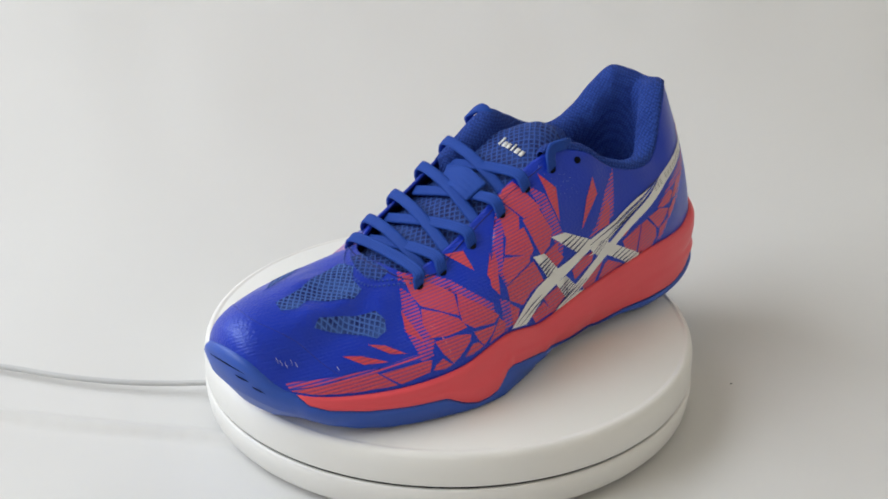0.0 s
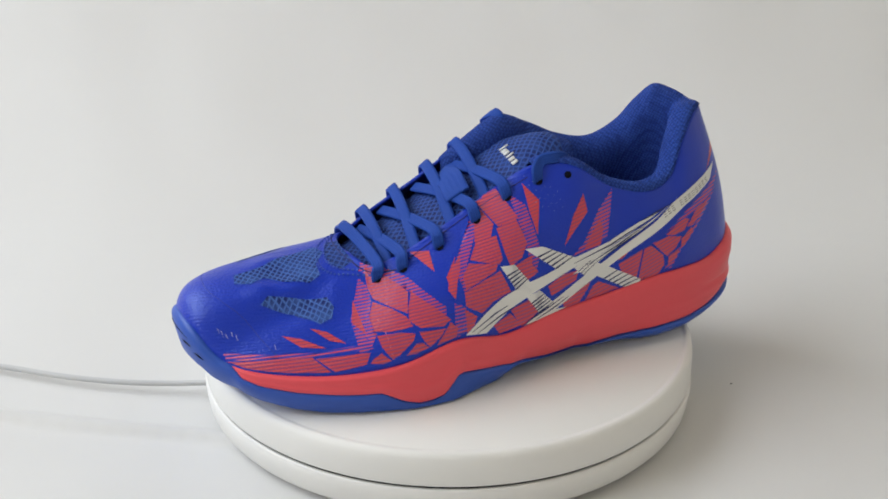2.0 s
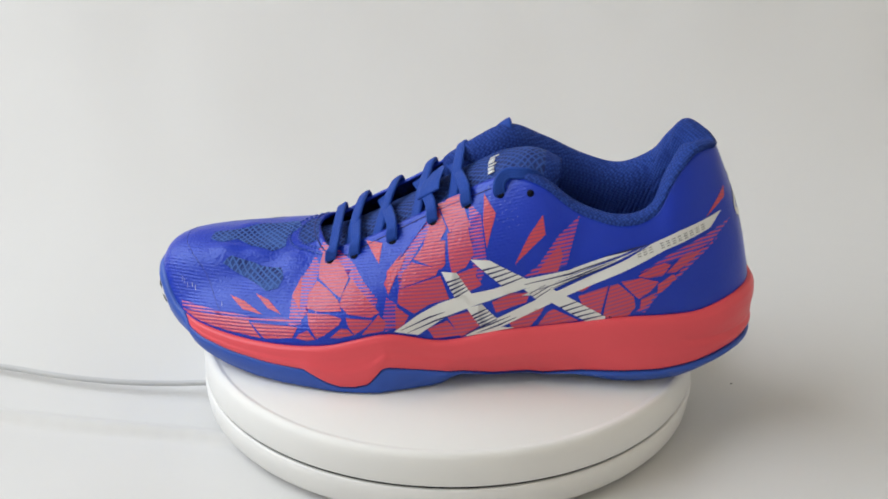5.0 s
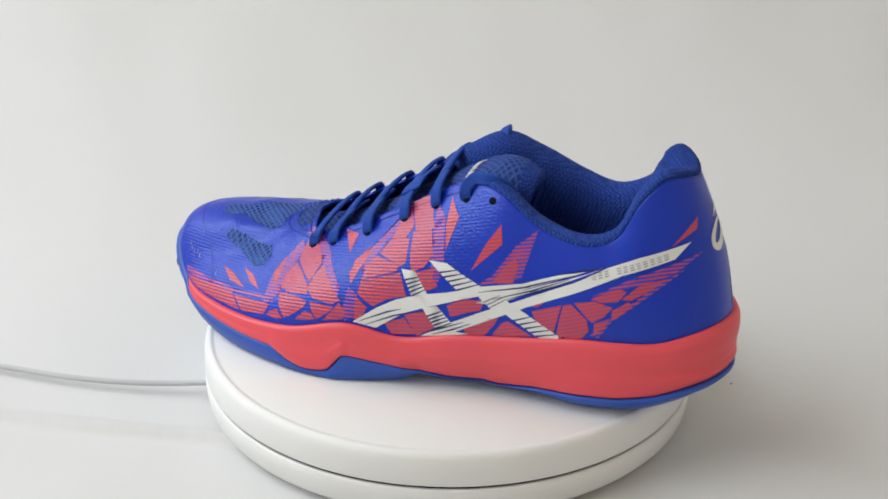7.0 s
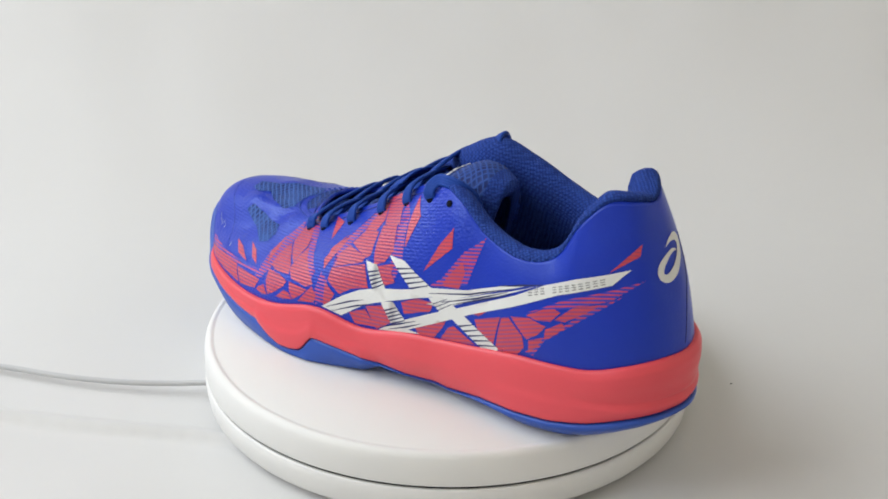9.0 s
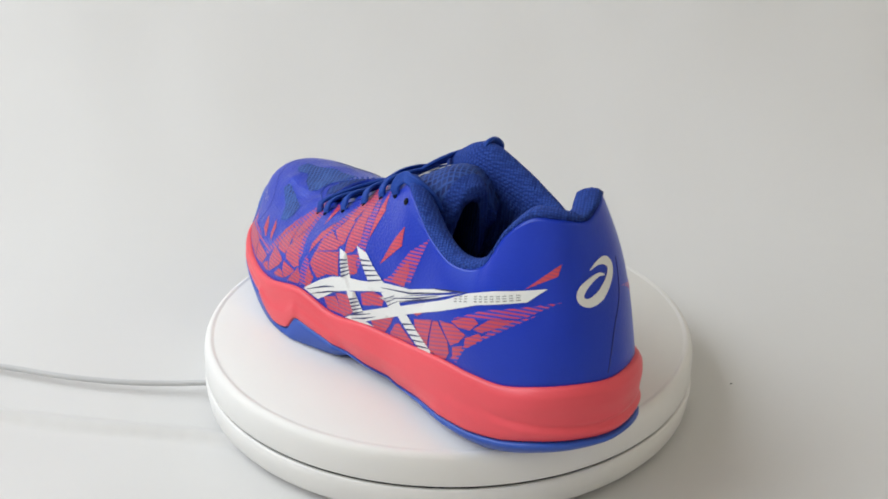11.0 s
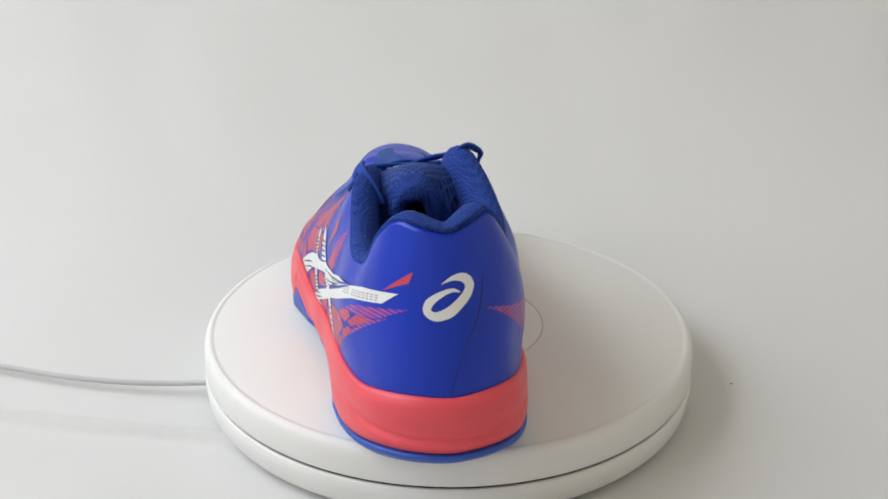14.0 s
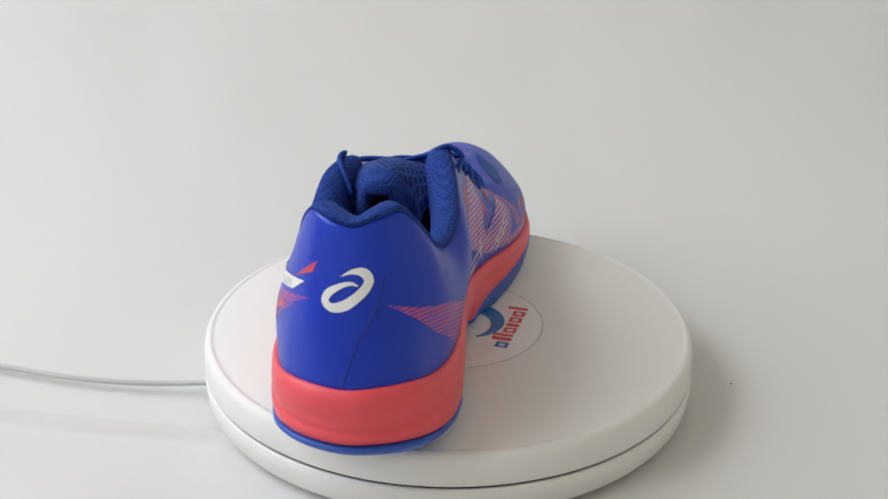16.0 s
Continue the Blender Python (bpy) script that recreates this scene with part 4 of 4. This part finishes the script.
for u, v, z in ((279.3, 18.6, 37.2), (277.9, 19.8, 36), (276.2, 21, 34.8), (273.8, 21.4, 35.5), (272, 22.8, 34.3), (257, 33, 31.5)):
    seam("print_tick", [(u + 0.2, v - 0.6, z + 1.1), (u, v, z), (u - 0.2, v + 0.6, z - 1.1)], 0.075, M_WHITE, "tiny pale printed tick", 0.05, 4)
laid("throat_mesh", [[(219, -8.9), (222.9, 0.4), (223.1, 8), (219.1, 13), (212.5, 12), (213.6, 6), (214.6, 0), (214.2, -7)]], "top", M_TONGUE, "open mesh in front of the laces", 0.22, cell=2.0)
for poly in VENTS:
    laid("toe_vent", [poly], "top", M_VENT, "open mesh vent in the toe", 0.25, cell=2.0)


def build_bumper_grooves():
    for s0, s1, low in ((-0.6, 0.95, 0.27), (0.6, 1.05, 0.42), (1.15, 1.5, 0.5)):
        ss = np.linspace(s0, s1, 40)
        e, n = around(EDGE, ss), outward(ss)
        thin = 0.36 * np.sin(np.linspace(0.12, math.pi - 0.12, 40))[:, None]
        bm = bmesh.new()
        rows = []
        for k in range(6):
            q = k * math.pi / 3
            rows.append(verts_of(bm, e + n * (2.45 + thin * math.cos(q)) + UP * (thin * math.sin(q)) - UP * (e[:, 2:3] - 17) * low))
        grid_faces(bm, rows, closed_rows=True)
        part("bumper_groove", bm, M_BLACK, shoe, "dark groove round the rubber toe bumper")


build_bumper_grooves()


def build_tongue_mark():
    tree = BVHTree.FromPolygons([v.co.copy() for v in tongue.data.vertices], [tuple(p.vertices) for p in tongue.data.polygons])
    along, up, out = np.array([0, 1.0, -0.1]), np.array([-0.83, 0, 0.55]), Vector((0.55, 0, 0.83)).normalized()
    for k, (wide, high) in enumerate(((0.6, 5.0), (1.1, 3.2), (1.0, 3.2), (0.5, 4.4), (1.1, 3.2), (1.0, 3.2))):
        bm = bmesh.new()
        a = np.array([133.0, -4.2 + 3.0 * k, 97.6 - 0.3 * k])
        quad = []
        for p in (a - along * wide, a + along * wide, a + along * wide + up * high, a - along * wide + up * high):
            start = Vector(local(p)) + out * 0.02
            hit = tree.ray_cast(start, -out)[0]
            quad.append(bm.verts.new((hit if hit else start - out * 0.02) + out * 0.0005))
        bm.faces.new(quad)
        ob = part("tongue_mark", bm, M_WHITE, tongue, "white bar of lettering on the tongue")
        mod = ob.modifiers.new("thickness", "SOLIDIFY")
        mod.thickness = 0.0003


build_tongue_mark()


# ---- sticker on the plate, cable and speck ----
M_STICK_RED = mat("sticker_red", (0.62, 0.03, 0.05), 0.4)
M_STICK_BLUE = mat("sticker_blue", (0.03, 0.17, 0.46), 0.4)
M_EDGE = mat("sticker_edge", (0.42, 0.42, 0.40), 0.5)


def build_sticker():
    turn = Matrix.Rotation(radians(188.63), 4, "Z")

    def put(x, y, z):
        return turn @ Vector((x / 1000, y / 1000, z / 1000))

    bm = bmesh.new()
    rows = [[bm.verts.new(put(r * math.cos(k * math.pi / 48), r * math.sin(k * math.pi / 48), z)) for k in range(96)] for r, z in ((48.5, 0.02), (48.5, 0.13), (48, 0.15))]
    grid_faces(bm, rows, closed_cols=True)
    bm.faces.new(rows[-1])
    disc = part("sticker", bm, M_STICKER, plate, "round white sticker on the plate", False)
    bm = bmesh.new()
    rows = [[bm.verts.new(put(r * math.cos(k * math.pi / 48), r * math.sin(k * math.pi / 48), 0.155)) for k in range(96)] for r in (48.0, 48.6)]
    grid_faces(bm, rows, closed_cols=True)
    part("sticker_edge", bm, M_EDGE, disc, "thin grey sticker edge", False)
    a, b = Vector((-22, -33.5, 0)), Vector((25, -38.5, 0))
    t = (b - a).normalized()
    up = Vector((-t.y, t.x, 0))
    for k, (w, h) in enumerate(((5.6, 6.5), (3.2, 10), (2.4, 10.5), (5.6, 6.5), (3.6, 6.5), (5.6, 10), (5.6, 6.5), (2.4, 10.5))):
        bm = bmesh.new()
        c = a + (b - a) * ((0.5, 1.55, 2.25, 3.2, 4.2, 5.2, 6.4, 7.4)[k] / 8)
        q = [c - t * w / 2, c + t * w / 2, c + t * w / 2 + up * h, c - t * w / 2 + up * h]
        if w > 5:
            m = [p * 0.45 + (c + up * 3.2) * 0.55 for p in (q[0], q[1], c + t * w / 2 + up * 6.5, c - t * w / 2 + up * 6.5)]
            o = [bm.verts.new(put(p.x, p.y, 0.3)) for p in (q[0], q[1], c + t * w / 2 + up * 6.5, c - t * w / 2 + up * 6.5)]
            i = [bm.verts.new(put(p.x, p.y, 0.3)) for p in m]
            for j in range(4):
                bm.faces.new((o[j], o[(j + 1) % 4], i[(j + 1) % 4], i[j]))
        else:
            bm.faces.new([bm.verts.new(put(p.x, p.y, 0.3)) for p in q])
        part("sticker_bar", bm, M_STICK_BLUE if k == 0 else M_STICK_RED, disc, "", False)
    bm = bmesh.new()
    inner, outer = [], []
    for k in range(40):
        q = radians(-150 + 250 * k / 39)
        w = 4.5 * math.sin(math.pi * (k + 2) / 43)
        for lst, r in ((inner, 17 - w), (outer, 17 + w)):
            lst.append(bm.verts.new(put(2 + r * math.cos(q), -8 + r * math.sin(q), 0.3)))
    grid_faces(bm, [inner, outer])
    part("sticker_swirl", bm, M_STICK_BLUE, disc, "blue swirl on the sticker", False)


build_sticker()


def build_cable():
    pts = curve_through([(-119, -8.2, 3.2), (-131, -7.9, 2.6), (-143, -7.5, 2), (-170, -5.5, 1.6), (-201, 0.2, 1.6), (-233, 9.4, 1.6), (-300, 26, 1.6), (-420, 46, 1.6), (-640, 36, 1.6), (-850, 26, 1.6)], 90)
    bm = bmesh.new()
    rows = []
    for i, p in enumerate(pts):
        d = pts[min(i + 1, 89)] - pts[max(i - 1, 0)]
        d /= np.linalg.norm(d)
        a = np.cross(d, UP)
        a /= np.linalg.norm(a)
        b = np.cross(a, d)
        rows.append([bm.verts.new(Vector((p + (a * math.cos(k * math.pi / 5) + b * math.sin(k * math.pi / 5)) * 1.5) / 1000) + Vector((0, 0, GROUND))) for k in range(10)])
    grid_faces(bm, rows, closed_cols=True)
    ob = new("power_cable", mesh_of(bm, "power_cable", M_CABLE))
    tagged(ob, "thin pale grey power cable lying on the paper", "cable")


build_cable()


def build_speck():
    bm = bmesh.new()
    bmesh.ops.create_icosphere(bm, subdivisions=2, radius=0.0006, matrix=Matrix.Diagonal((1.3, 0.9, 0.5, 1)))
    for v in bm.verts:
        v.co *= 1 + 0.3 * noise.noise(v.co * 900)
    ob = new("crumb", mesh_of(bm, "crumb", M_GREY))
    ob.location = (0.1507, -0.0005, GROUND + 0.0002)
    tagged(ob, "tiny dark crumb lying on the white paper", "crumb")


build_speck()


def motions():
    walk(shoe, [(t, pose(0, 0, 0, 0, 0, a + 188.63)) for t, a in TURN])
    walk(plate, [(t, pose(0, 0, -GROUND, 0, 0, a)) for t, a in TURN])


motions()
